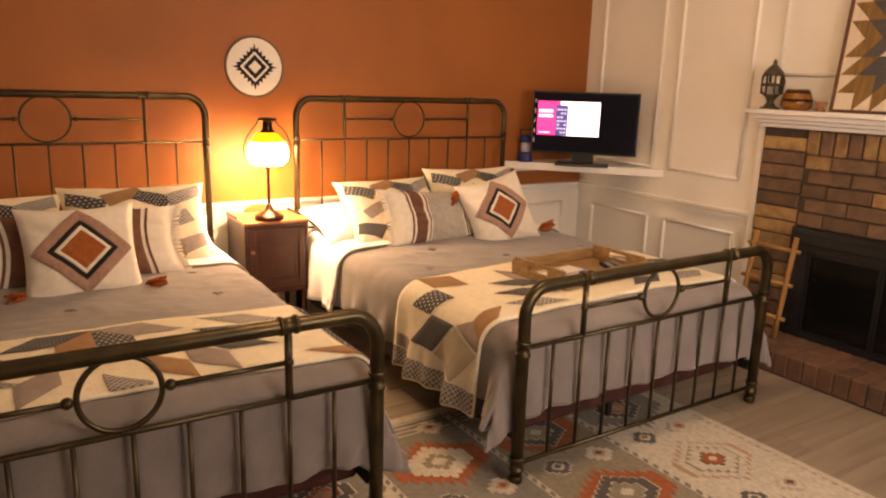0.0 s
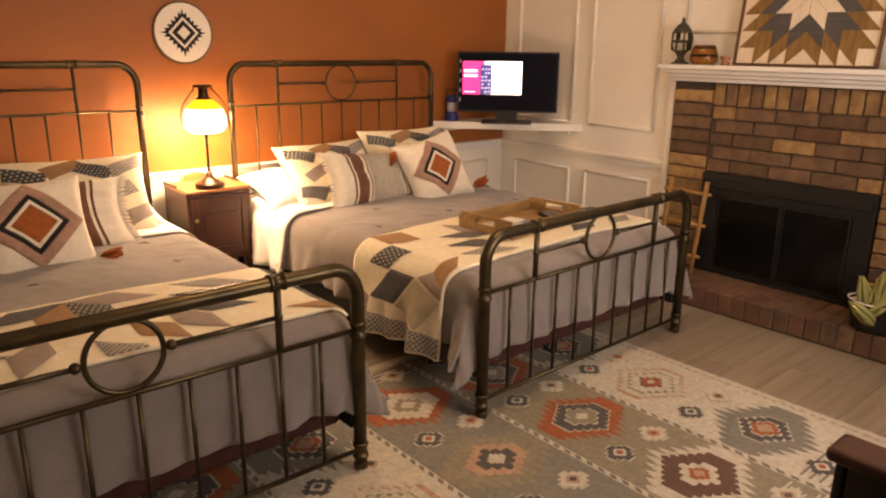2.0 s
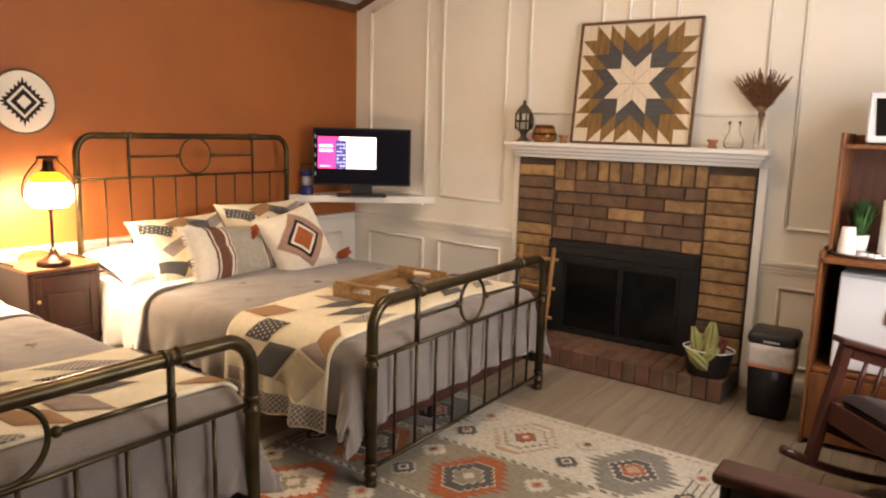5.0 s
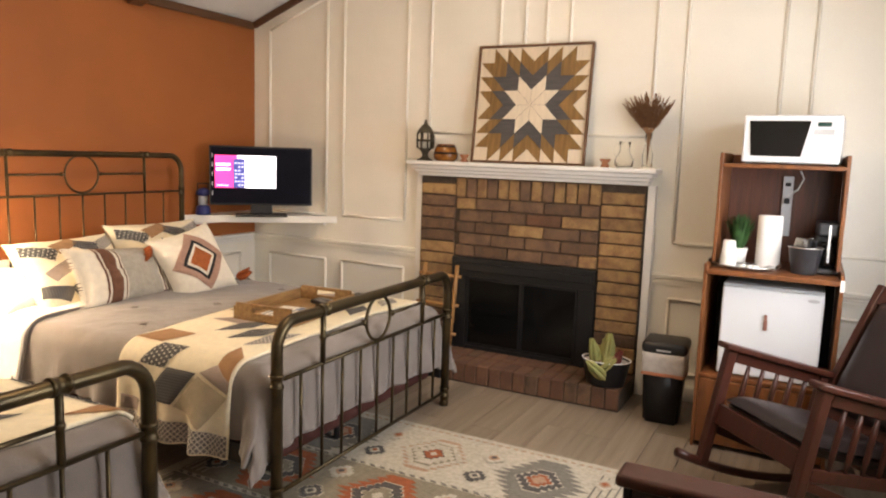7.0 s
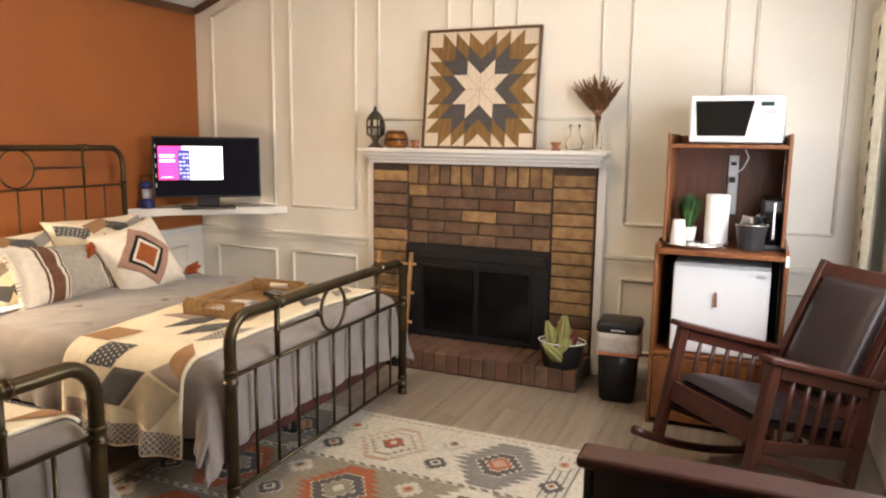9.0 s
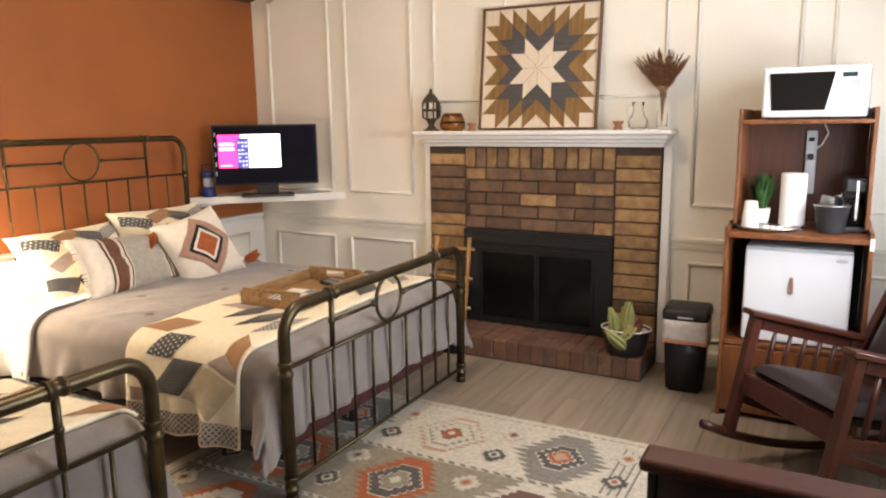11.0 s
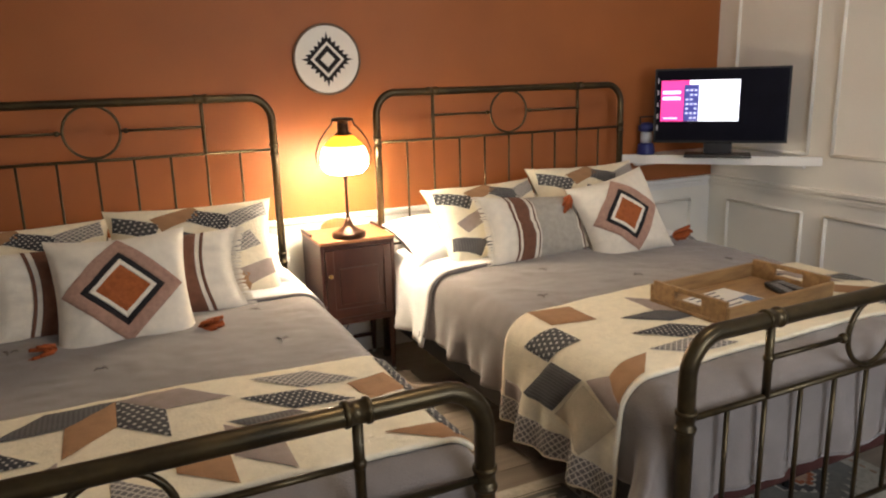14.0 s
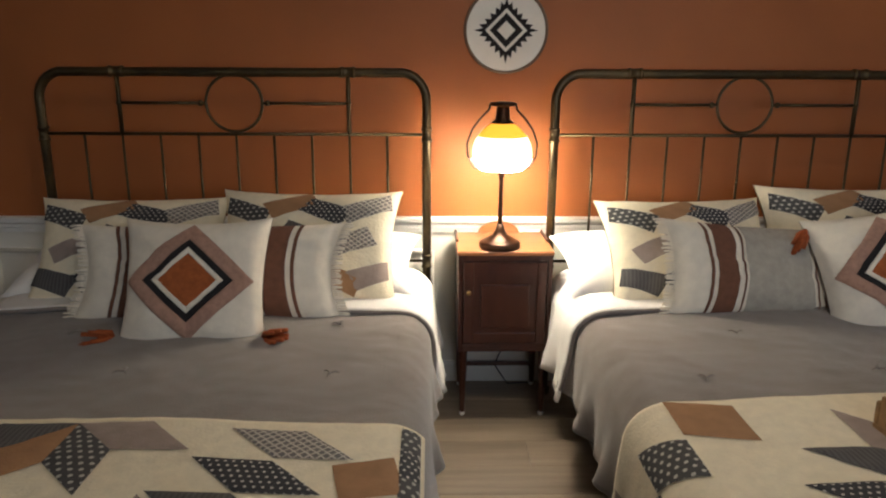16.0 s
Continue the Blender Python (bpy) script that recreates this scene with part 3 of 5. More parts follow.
def star_row(cx, cy):
    """The rhombic patches round one star of the quilt."""
    return [
        (cx, cy, E_, SE_, MAUVE), (cx, cy, SE_, S_, DASH), (cx, cy, S_, SW_, TAN), (cx, cy, W_, SW_, STRIPE),
        (cx + 0.36, cy - 0.02, E_, SE_, LATTICE), (cx + 0.31, cy - 0.155, E_, SE_, DOTS), (cx + 0.255, cy - 0.28, E_, SE_, STRIPE), (cx + 0.245, cy - 0.29, SE_, S_, MAUVE),
        (cx + 0.115, cy - 0.315, SE_, S_, TAN), (cx - 0.46, cy - 0.16, E_, SE_, DOTS), (cx - 0.52, cy - 0.29, E_, SE_, LATTICE), (cx - 0.13, cy - 0.30, S_, SW_, MAUVE),
        (cx - 0.25, cy - 0.30, SW_, W_, TAN), (cx + 0.61, cy - 0.165, Vector((0.13, 0.04)), Vector((0.03, -0.13)), TAN), (cx + 0.60, cy - 0.50, E_, SE_, TAN), (cx - 0.36, cy - 0.02, W_, SW_, TAN),
        (cx - 0.02, cy - 0.44, S_, SE_, LATTICE), (cx - 0.62, cy - 0.42, S_, SE_, STRIPE), (cx - 0.30, cy - 0.50, S_, SW_, DOTS),
    ]


edge_strip = [(BED1_X + 0.735, MID_Y - 0.28 - 0.1 * k, Vector((0.052, 0)), Vector((0, -0.1)), DOTS if k % 2 else DASH) for k in range(6)]
quilt(BED1_X, "patchwork quilt in ivory, tan and charcoal across the bed foot", 0.3, -1.0, 0.80, -0.885, -0.265, star_row(0.622, 2.73) + edge_strip)
OATMEAL = material("quilt_oatmeal", (0.52, 0.44, 0.31), 0.92, vary=0.08, scale=25, bump=0.5, fine=200)
# the patches of the star over the bed top, then those that hang down its side, then the patterned hem
top_patches = [
    (2.197, 2.835, S_, Vector((-0.165, 0.04)), TAN), (2.03, 2.68, S_ * 0.9, Vector((-0.125, 0.06)), DASH), (2.262, 2.615, E_, SE_, STRIPE), (2.42, 2.785, S_, SE_, MAUVE),
    (2.197, 2.478, E_, SE_, DOTS), (2.155, 2.347, E_, SE_ * 0.9, LATTICE), (2.60, 2.855, S_, SE_, TAN), (2.137, 2.335, Vector((-0.10, -0.11)), Vector((-0.17, -0.03)), TAN),
    (3.13, 2.36, W_, SW_ * 0.8, STRIPE), (3.45, 2.37, W_, SW_ * 0.8, LATTICE), (3.10, 2.52, E_, SE_, TAN), (3.22, 2.82, S_, SE_, MAUVE), (3.30, 2.64, E_, SE_, DASH), (2.95, 2.84, E_, SE_, STRIPE),
]
side_patches = [
    (1.91, 2.57, S_, Vector((-0.155, 0.13)), STRIPE), (1.90, 2.385, Vector((-0.15, 0.13)), Vector((-0.06, -0.17)), OATMEAL), (1.915, 2.38, Vector((0.05, -0.075)), Vector((-0.06, -0.165)), MAUVE),
    (1.75, 2.84, Vector((0, -0.13)), Vector((-0.06, 0)), MAUVE),
]
hem_patches = [(1.685, 2.865 - 0.219 * k, Vector((0, -0.219)), Vector((-0.09, 0)), LATTICE) for k in range(3)]
quilt(BED2_X, "patchwork quilt in ivory, tan and charcoal draped over the bed edge", 2.1, -1.165, 1.05, -0.815, -0.15, top_patches + side_patches + hem_patches)


# ---- pillows ----
def pillow_surface(w, h, t, pinch=0.10):
    def fn(u, v, up=0.0):
        a, b = max(-1, min(1, u)), max(-1, min(1, v))
        bulge = ((1 - abs(a) ** 2.6) * (1 - abs(b) ** 2.6)) ** 0.45
        return Vector((a * w / 2 * (1 - pinch * (1 - b * b)), b * h / 2 * (1 - pinch * (1 - a * a)), t / 2 * bulge + 0.02 * bulge * wobble(a * 2, b * 2, w + t) + 0.009 * bulge * wobble(a * 5 + b * 2, b * 6, w) + up + 0.004))
    return fn


def pillow(name, label, m, w, h, t, mat, group, extra=None):
    fn = pillow_surface(w, h, t)
    ob = thing(name, label, "pillow", m, group)
    bm = sheet(lambda u, v: fn(u, v), -1, 1, -1, 1, 30, 30)
    merge(bm, sheet(lambda u, v: fn(u, v) - Vector((0, 0, 2 * fn(u, v).z)), 1, -1, -1, 1, 30, 30))
    part("cushion", bm, mat, ob, smooth=True)
    if extra:
        extra(ob, fn, w, h)
    return ob


def tassel(ob, p, out):
    bm = bmesh.new()
    for i in range(16):
        a = i * 2.4
        tip = Vector(p) + Vector(out) * 0.072 + Vector((math.cos(a), math.sin(a * 1.7), math.sin(a))) * 0.026
        tube([Vector(p), Vector(p) + Vector(out) * 0.03 + (tip - Vector(p) - Vector(out) * 0.072) * 0.8, tip], (0.006, 0.008, 0.007), 5, bm)
    merge(bm, knob(Vector(p) + Vector(out) * 0.012, 0.014))
    part("tassel", bm, TASSEL, ob, "orange yarn tassel", smooth=True)


def diamond(fn, r, ring=0.0):
    """Quads in the pillow's (u, v) that make a diamond of half-width r, or a ring of it."""
    tips = [(0, r), (r, 0), (0, -r), (-r, 0)]
    if not ring:
        return [tips]
    inner = [(x * ring / r, y * ring / r) for x, y in tips]
    return [[tips[i], tips[(i + 1) % 4], inner[(i + 1) % 4], inner[i]] for i in range(4)]


def diamond_motif(ob, fn, w, h):
    for r, ring, mat, name in ((0.92, 0.64, BLUSH, "tufted_border"), (0.64, 0.51, INK, "tufted_band"), (0.51, 0.41, LINEN, "tufted_band"), (0.41, 0, RUST, "tufted_diamond")):
        for quad in diamond(fn, r, ring):
            part(name, patch(fn, quad, 8, 0.007), mat, ob, smooth=True)
    for a, b in ((-1, -1), (1, -1), (-1, 1))[:3 if w < 0.47 else 2]:
        p = fn(a * 0.97, b * 0.97) + Vector((0, 0.045, 0.025) if b < 0 else (0, -0.03, 0))
        tassel(ob, p, Vector((a * 0.72, -0.1, 0.5) if b < 0 else (a * 0.5, -0.7, -0.2)).normalized())


def stripe_motif(ob, fn, w, h):
    bands = ((0.37, 0.385, COCOA), (0.44, 0.64, COCOA), (0.68, 0.71, COCOA))
    for a, b, mat in ((-0.34, 0.34, GREIGE), *bands, *[(-b, -a, mat) for a, b, mat in bands]):
        part("woven_stripe", patch(fn, [(a, -0.96), (b, -0.96), (b, 0.96), (a, 0.96)], 26, 0.006), mat, ob, smooth=True)
    for s in (-1, 1):
        fr = bmesh.new()
        for i in range(46):
            v = -0.98 + 1.96 * i / 45
            p = fn(s, v)
            q = p + Vector((s * (0.035 + 0.012 * wobble(i * 0.7, s)), 0.012 * wobble(i * 1.3, 2), 0.012 * wobble(i * 1.9, 5)))
            tube([p, (p + q) / 2 + Vector((0, 0, 0.004)), q], 0.0035, 5, fr)
        part("fringe", fr, LINEN, ob, "cream cotton fringe")


def sham_motif(ob, fn, w, h):
    k = 0.33
    rows = ((-0.72, 0.52, 0, DASH), (-0.18, 0.66, 1, TAN), (0.20, 0.56, 0, DOTS), (0.70, 0.60, 1, LATTICE), (-0.50, -0.06, 1, MAUVE), (0.02, 0.06, 0, STRIPE), (0.52, -0.02, 1, LATTICE), (-0.74, -0.62, 0, STRIPE), (-0.16, -0.58, 1, DOTS), (0.36, -0.62, 0, TAN), (0.78, -0.55, 1, MAUVE))
    for u, v, way, mat in rows:
        du, dv = (k * 0.62, 0.40) if way else (-k * 0.62, 0.40)
        quad = [(u - k, v), (u - k + du + k, v + dv * 0.72), (u + k, v), (u + k - du - k, v - dv * 0.72)]
        quad = [(max(-0.97, min(0.97, a)), max(-0.97, min(0.97, b))) for a, b in quad]
        bm = patch(fn, quad, 8, 0.002)
        uv = bm.loops.layers.uv.active
        for f in bm.faces:
            for loop in f.loops:
                loop[uv].uv = loop[uv].uv * 0.3
        part("patch", bm, mat, ob, smooth=True)


SHAM = "ivory patchwork pillow sham leaning on the headboard"
DIA = "white cushion with a tufted rust diamond and orange tassels"
STR = "cream woven lumbar cushion with brown stripes and fringe"
for bx, s in ((BED1_X, 0), (BED2_X, 1)):
    # plain white pillows lie behind, the shams lean on them
    pillow("bed_pillow", "plain white bed pillow under the shams", pose(bx - 0.44, 3.97, 0.675, 18, 0, 3), 0.72, 0.44, 0.17, SHEET, "bed pillows")
    pillow("bed_pillow", "plain white bed pillow under the shams", pose(bx + 0.40, 3.97, 0.675, 18, 0, -3), 0.70, 0.44, 0.17, SHEET, "bed pillows")
pillow("pillow_sham", SHAM, pose(0.31, 3.84, 0.757, 54, 0, 2), 0.72, 0.46, 0.2, IVORY, "patchwork shams", sham_motif)
pillow("pillow_sham", SHAM, pose(0.98, 3.84, 0.772, 56, 0, -3), 0.70, 0.48, 0.2, IVORY, "patchwork shams", sham_motif)
pillow("striped_cushion", STR, pose(0.68, 3.60, 0.745, 60, 0, 2), 0.92, 0.36, 0.15, LINEN, "striped cushions", stripe_motif)
pillow("tasselled_cushion", DIA, pose(0.68, 3.44, 0.752, 62, 0, 1), 0.48, 0.455, 0.19, LINEN, "tasselled cushions", diamond_motif)
pillow("pillow_sham", SHAM, pose(2.43, 3.84, 0.757, 52, 0, 6), 0.68, 0.46, 0.2, IVORY, "patchwork shams", sham_motif)
pillow("pillow_sham", SHAM, pose(3.08, 3.88, 0.785, 58, 0, -2), 0.70, 0.48, 0.2, IVORY, "patchwork shams", sham_motif)
pillow("striped_cushion", STR, pose(2.66, 3.655, 0.732, 62, 4, 4), 0.78, 0.36, 0.15, LINEN, "striped cushions", stripe_motif)
pillow("tasselled_cushion", DIA, pose(3.01, 3.545, 0.762, 62, -11, -4), 0.46, 0.46, 0.19, LINEN, "tasselled cushions", diamond_motif)


# ---- nightstand and lamp ----
def nightstand():
    ob = thing("nightstand", "dark mahogany nightstand cabinet on tall legs", "nightstand", pose(1.745, 4.13, 0))
    w, d, top = 0.19, 0.17, 0.712
    part("top", box(-w - 0.005, w + 0.005, -d - 0.008, d, top, top + 0.018, 0.006, segs=3), TOPWOOD, ob, "lighter wooden top")
    for s in (-1, 1):
        part("gallery", box(s * w - 0.006, s * w + 0.006, -0.02, d, top + 0.018, top + 0.03, 0.004), NIGHTWOOD, ob)
    arch = [(-0.09, 0)] + [(0.09 * math.cos(a), 0.05 * math.sin(a)) for a in [math.pi - math.pi * i / 14 for i in range(15)]] + [(0.09, 0)]
    part("back_crest", prism(arch, 0, 0.014, Matrix.Translation((0, d - 0.002, top + 0.018)) @ pose(0, 0, 0, 90)), TOPWOOD, ob)
    for x0, x1, y0, y1, z0, z1 in ((-w, -w + 0.018, -d, d, 0.30, top), (w - 0.018, w, -d, d, 0.30, top), (-w + 0.018, w - 0.018, d - 0.012, d, 0.30, top), (-w + 0.018, w - 0.018, -d, d - 0.012, 0.30, 0.318), (-w + 0.018, w - 0.018, -d, -d + 0.018, 0.318, 0.335), (-w + 0.018, w - 0.018, -d, -d + 0.018, 0.69, top)):
        part("carcass_panel", box(x0, x1, y0, y1, z0, z1, 0.002), NIGHTWOOD, ob)
    door = part("door", box(-w + 0.02, w - 0.02, -d + 0.002, -d + 0.016, 0.337, 0.688, 0.003), NIGHTWOOD, ob)
    for a, b, c, e in ((-w + 0.022, -w + 0.062, 0.339, 0.686), (w - 0.062, w - 0.022, 0.339, 0.686), (-w + 0.062, w - 0.062, 0.339, 0.385)):
        part("stile", box(a, b, -d - 0.008, -d + 0.0015, c, e, 0.003), NIGHTWOOD, door)
    crest = [(-0.128, 0.686), (-0.128, 0.60)] + [(-0.128 + 0.256 * i / 12, 0.60 + 0.045 * math.sin(math.pi * i / 12)) for i in range(1, 12)] + [(0.128, 0.60), (0.128, 0.686)]
    part("arched_rail", prism(crest, 0, 0.009, Matrix.Translation((0, -d + 0.0015, 0)) @ pose(0, 0, 0, 90)), NIGHTWOOD, door)
    part("raised_panel", box(-0.10, 0.10, -d - 0.004, -d + 0.0015, 0.405, 0.59, 0.004), NIGHTWOOD, door)
    part("knob", knob((-w + 0.042, -d - 0.016, 0.56), 0.011), material("worn_brass", (0.30, 0.20, 0.08), 0.35, 0.9), door, "small brass knob", smooth=True)
    for sx in (-1, 1):
        for sy in (-1, 1):
            x, y = sx * (w - 0.022), sy * (d - 0.022)
            leg = part("leg", tube([(x, y, 0.02), (x, y, 0.10), (x, y, 0.30)], (0.011, 0.014, 0.02), 8), NIGHTWOOD, ob)
            part("caster", knob((x, y, 0.0125), 0.0125), WHITE, leg, "pale caster", smooth=True)
    part("stretcher", box(-w + 0.03, w - 0.03, d - 0.03, d - 0.015, 0.10, 0.12, 0.003), NIGHTWOOD, ob)


nightstand()
SHADE = glowing("lit_glass_shade", (1.0, 0.86, 0.63), 285.0)
SHADE_FOOT = glowing("lit_glass_foot", (1.0, 0.86, 0.63), 150.0)
DOME = glowing("white_glass_dome", (1.0, 0.84, 0.58), 4.5)
AMBER = glowing("amber_glass", (1.0, 0.42, 0.03), 2.0)
BRONZE = material("dark_bronze", (0.05, 0.024, 0.014), 0.32, 0.8, vary=0.2, scale=20)


def table_lamp():
    ob = thing("table_lamp", "lit table lamp with a glass dome shade and bronze base", "lamp", pose(1.725, 4.03, 0.731))
    part("base", lathe(((0.082, 0), (0.085, 0.006), (0.083, 0.022), (0.074, 0.028), (0.066, 0.03), (0.05, 0.04), (0.03, 0.052), (0.018, 0.075), (0.012, 0.095)), 32), BRONZE, ob, smooth=True)
    part("stem", lathe(((0.0095, 0.09), (0.0085, 0.2), (0.0085, 0.285), (0.014, 0.29), (0.011, 0.30), (0.022, 0.312), (0.006, 0.318)), 16), BRONZE, ob, smooth=True)
    part("shade_foot", lathe(((0.084, 0.318), (0.107, 0.342)), 36), SHADE_FOOT, ob, "glowing white glass", smooth=True)
    part("shade", lathe(((0.1075, 0.3425), (0.1145, 0.361)), 36), SHADE, ob, "glowing white glass shade", smooth=True)
    part("dome", lathe(((0.1146, 0.3615), (0.117, 0.38), (0.115, 0.402), (0.106, 0.43), (0.096, 0.447)), 36), DOME, ob, "lit white glass dome", smooth=True)
    part("amber_band", lathe(((0.0955, 0.4475), (0.084, 0.462), (0.068, 0.478), (0.058, 0.488), (0.042, 0.497)), 32), AMBER, ob, "amber glass rim", smooth=True)
    part("cap", lathe(((0.043, 0.498), (0.04, 0.505), (0.028, 0.512), (0.026, 0.55), (0.022, 0.562), (0.05, 0.566), (0.054, 0.572), (0.048, 0.578), (0.02, 0.582)), 28), BRONZE, ob, smooth=True)
    for s in (-1, 1):
        pts = [(s * 0.05, 0, 0.572), (s * 0.055, 0, 0.55), (s * 0.085, 0, 0.52), (s * 0.118, 0, 0.475), (s * 0.138, 0, 0.42), (s * 0.135, 0, 0.37), (s * 0.11, 0, 0.325), (s * 0.06, 0, 0.311), (0, 0, 0.309)]
        part("harp", tube(pts, 0.0042, 8), BRONZE, ob, smooth=True)


table_lamp()


# ---- unseen ceiling light added on the ridge, overhead fill for the middle of the room ----
cl = thing("added_ceiling_light", "unseen round flush ceiling light with a lit frosted dish, added as overhead fill", "ceiling light", pose(2.2, RIDGE, roof(RIDGE) - 0.02))
part("canopy", lathe(((0.15, -0.05), (0.16, -0.04), (0.16, 0.03)), 32), BRONZE, cl, smooth=True)
part("glass_dish", lathe(((0.10, -0.105), (0.155, -0.09), (0.18, -0.06), (0.17, -0.051)), 32), glowing("fill_dish", (1.0, 0.82, 0.58), 60.0), cl, "glowing frosted dish of the added ceiling light", smooth=True)


# ---- wall disc ----
def stepped(r, n, ratio=1.0, notch=1.0):
    """A diamond outline with stepped edges: n steps a quarter."""
    quarter = []
    for i in range(n):
        a, b = r * (n - i) / n, r * i / n
        quarter += [(a, b * ratio), (a, (b + r * notch / n) * ratio)]
    out = []
    for sx, sy, rev in ((1, 1, 0), (-1, 1, 1), (-1, -1, 0), (1, -1, 1)):
        q = [(sx * x, sy * y) for x, y in quarter]
        out += q[::-1] if rev else q
    clean = []
    for p in out:
        if not clean or (abs(p[0] - clean[-1][0]) + abs(p[1] - clean[-1][1])) > 1e-5:
            clean.append(p)
    if abs(clean[0][0] - clean[-1][0]) + abs(clean[0][1] - clean[-1][1]) < 1e-5:
        clean.pop()
    return clean


def square_diamond(r):
    return [(r, 0), (0, r), (-r, 0), (0, -r)]


def saw(r, n, depth, ratio=1.0):
    """A diamond outline whose edges are cut into n pointed teeth a side."""
    tips = [(r, 0), (0, r * ratio), (-r, 0), (0, -r * ratio)]
    out = []
    for i in range(4):
        (a, b), (c, d) = tips[i], tips[(i + 1) % 4]
        for k in range(n):
            x, y = a + (c - a) * k / n, b + (d - b) * k / n
            x2, y2 = a + (c - a) * (k + 0.5) / n, b + (d - b) * (k + 0.5) / n
            out += [(x, y), (x2 * (1 - depth), y2 * (1 - depth))]
    return out


disc = thing("wall_plaque", "round white wall plaque with a black stepped diamond pattern", "wall decor", Matrix.Translation((1.759, NY - 0.001, 1.59)) @ pose(0, 0, 0, 90))
CANVAS = material("plaque_white", (0.80, 0.77, 0.70), 0.75, vary=0.04, bump=0.15)
part("face", lathe(((0.168, 0.0), (0.168, 0.012), (0.001, 0.0125)), 64), CANVAS, disc)
part("rim", tube([(0.171 * math.cos(a * math.tau / 64), 0.171 * math.sin(a * math.tau / 64), 0.010) for a in range(64)], 0.0065, 8, closed=True), material("rim_wood", (0.16, 0.10, 0.06), 0.5), disc, "thin brown rim", smooth=True)
for outline, z0, z1, mat in ((saw(0.135, 6, 0.20), 0.0126, 0.0145, INK), (square_diamond(0.088), 0.0146, 0.0165, CANVAS), (square_diamond(0.070), 0.0166, 0.0185, INK), (square_diamond(0.038), 0.0186, 0.0205, CANVAS)):
    part("inlay", prism(outline, z0, z1), mat, disc)


# ---- corner shelf, television, lantern ----
shelf = thing("corner_shelf", "white painted triangular corner shelf", "shelf")
tri = [(3.67, NY - 0.002), (4.43 - 0.002, 3.51), (4.43 - 0.002, NY - 0.002)]
part("board", prism(tri, 0.955, 0.975), WHITE, shelf)
part("front_edge", prism([(3.655, NY - 0.002), (4.428, 3.495), (4.428, 3.509), (3.668, NY - 0.002)], 0.925, 0.978), WHITE, shelf)
brk = bmesh.new()
box(3.75, EX - 0.01, NY - 0.03, NY - 0.001, 0.90, 0.954, 0.003, bm=brk)
box(EX - 0.03, EX - 0.001, 3.6, NY - 0.031, 0.90, 0.954, 0.003, bm=brk)
part("bracket", brk, WHITE, shelf)
TVM = Matrix.Translation((4.01, 3.89, 0.975)) @ pose(0, 0, 0, 0, 0, -46.2)
tv = thing("television", "black flat-screen television on the corner shelf, switched on", "television", TVM)
part("casing", box(-0.375, 0.375, -0.012, 0.035, 0.085, 0.525, 0.006), PLASTIC, tv)
part("screen", box(-0.362, 0.362, -0.0145, -0.0125, 0.10, 0.513), material("screen_glass", (0.006, 0.006, 0.012), 0.5, bump=0, ior=1.15), tv)
part("stand_neck", box(-0.08, 0.08, 0.0, 0.06, 0.02, 0.11, 0.006), PLASTIC, tv)
part("stand_base", box(-0.19, 0.19, -0.06, 0.13, 0.0, 0.018, 0.008), PLASTIC, tv)
PINK, BRIGHT, BLUE = glowing("screen_pink", (1.0, 0.06, 0.36), 0.9), glowing("screen_white", (0.86, 0.90, 1.0), 1.7), glowing("screen_blue", (0.05, 0.06, 0.30), 0.7)
part("screen_picture", box(-0.335, -0.175, -0.0165, -0.0147, 0.215, 0.455), PINK, tv)
part("screen_picture", box(-0.1745, 0.105, -0.0165, -0.0147, 0.215, 0.455), BRIGHT, tv)
remote = bmesh.new()
box(-0.205, -0.12, -0.0185, -0.0167, 0.216, 0.43, 0.0, bm=remote)
part("screen_picture", remote, BLUE, tv)
btn = bmesh.new()
for i in range(3):
    for j in range(7):
        if (i + j * 2) % 5:
            box(-0.194 + i * 0.024, -0.178 + i * 0.024, -0.0202, -0.0187, 0.23 + j * 0.027, 0.241 + j * 0.027, bm=btn)
tagged(part("screen_picture", btn, glowing("screen_lilac", (0.55, 0.6, 0.9), 1.0), tv), kind="stuff")
bars = bmesh.new()
for z in (0.385, 0.35):
    box(-0.325, -0.225, -0.0185, -0.0167, z - 0.008, z + 0.010, bm=bars)
box(-0.32, -0.24, -0.0185, -0.0167, 0.23, 0.236, bm=bars)
tagged(part("screen_picture", bars, glowing("screen_text", (1, 0.85, 0.92), 1.4), tv), kind="stuff")
side = bmesh.new()
for i in range(5):
    box(-0.356, -0.350, -0.0165, -0.0147, 0.16 + i * 0.07, 0.19 + i * 0.07, bm=side)
tagged(part("screen_label", side, glowing("screen_grey", (0.5, 0.5, 0.55), 0.12), tv), kind="stuff")

lan = thing("camping_lantern", "small blue camping lantern on the corner shelf", "lantern", pose(3.785, 4.262, 0.978) @ Matrix.Scale(1.2, 4))
NAVY = material("navy_plastic", (0.02, 0.03, 0.16), 0.4)
part("base", lathe(((0.045, 0), (0.047, 0.01), (0.042, 0.05), (0.03, 0.06)), 20), NAVY, lan, smooth=True)
part("globe", lathe(((0.028, 0.06), (0.03, 0.09), (0.028, 0.12)), 20), material("frosted_globe", (0.6, 0.65, 0.72), 0.3), lan, smooth=True)
part("cap", lathe(((0.032, 0.12), (0.042, 0.125), (0.042, 0.15), (0.02, 0.165)), 20), NAVY, lan, smooth=True)
part("handle", tube([(-0.042, 0, 0.14), (-0.044, 0, 0.195), (0.044, 0, 0.195), (0.042, 0, 0.14)], 0.004, 6), PLASTIC, lan)


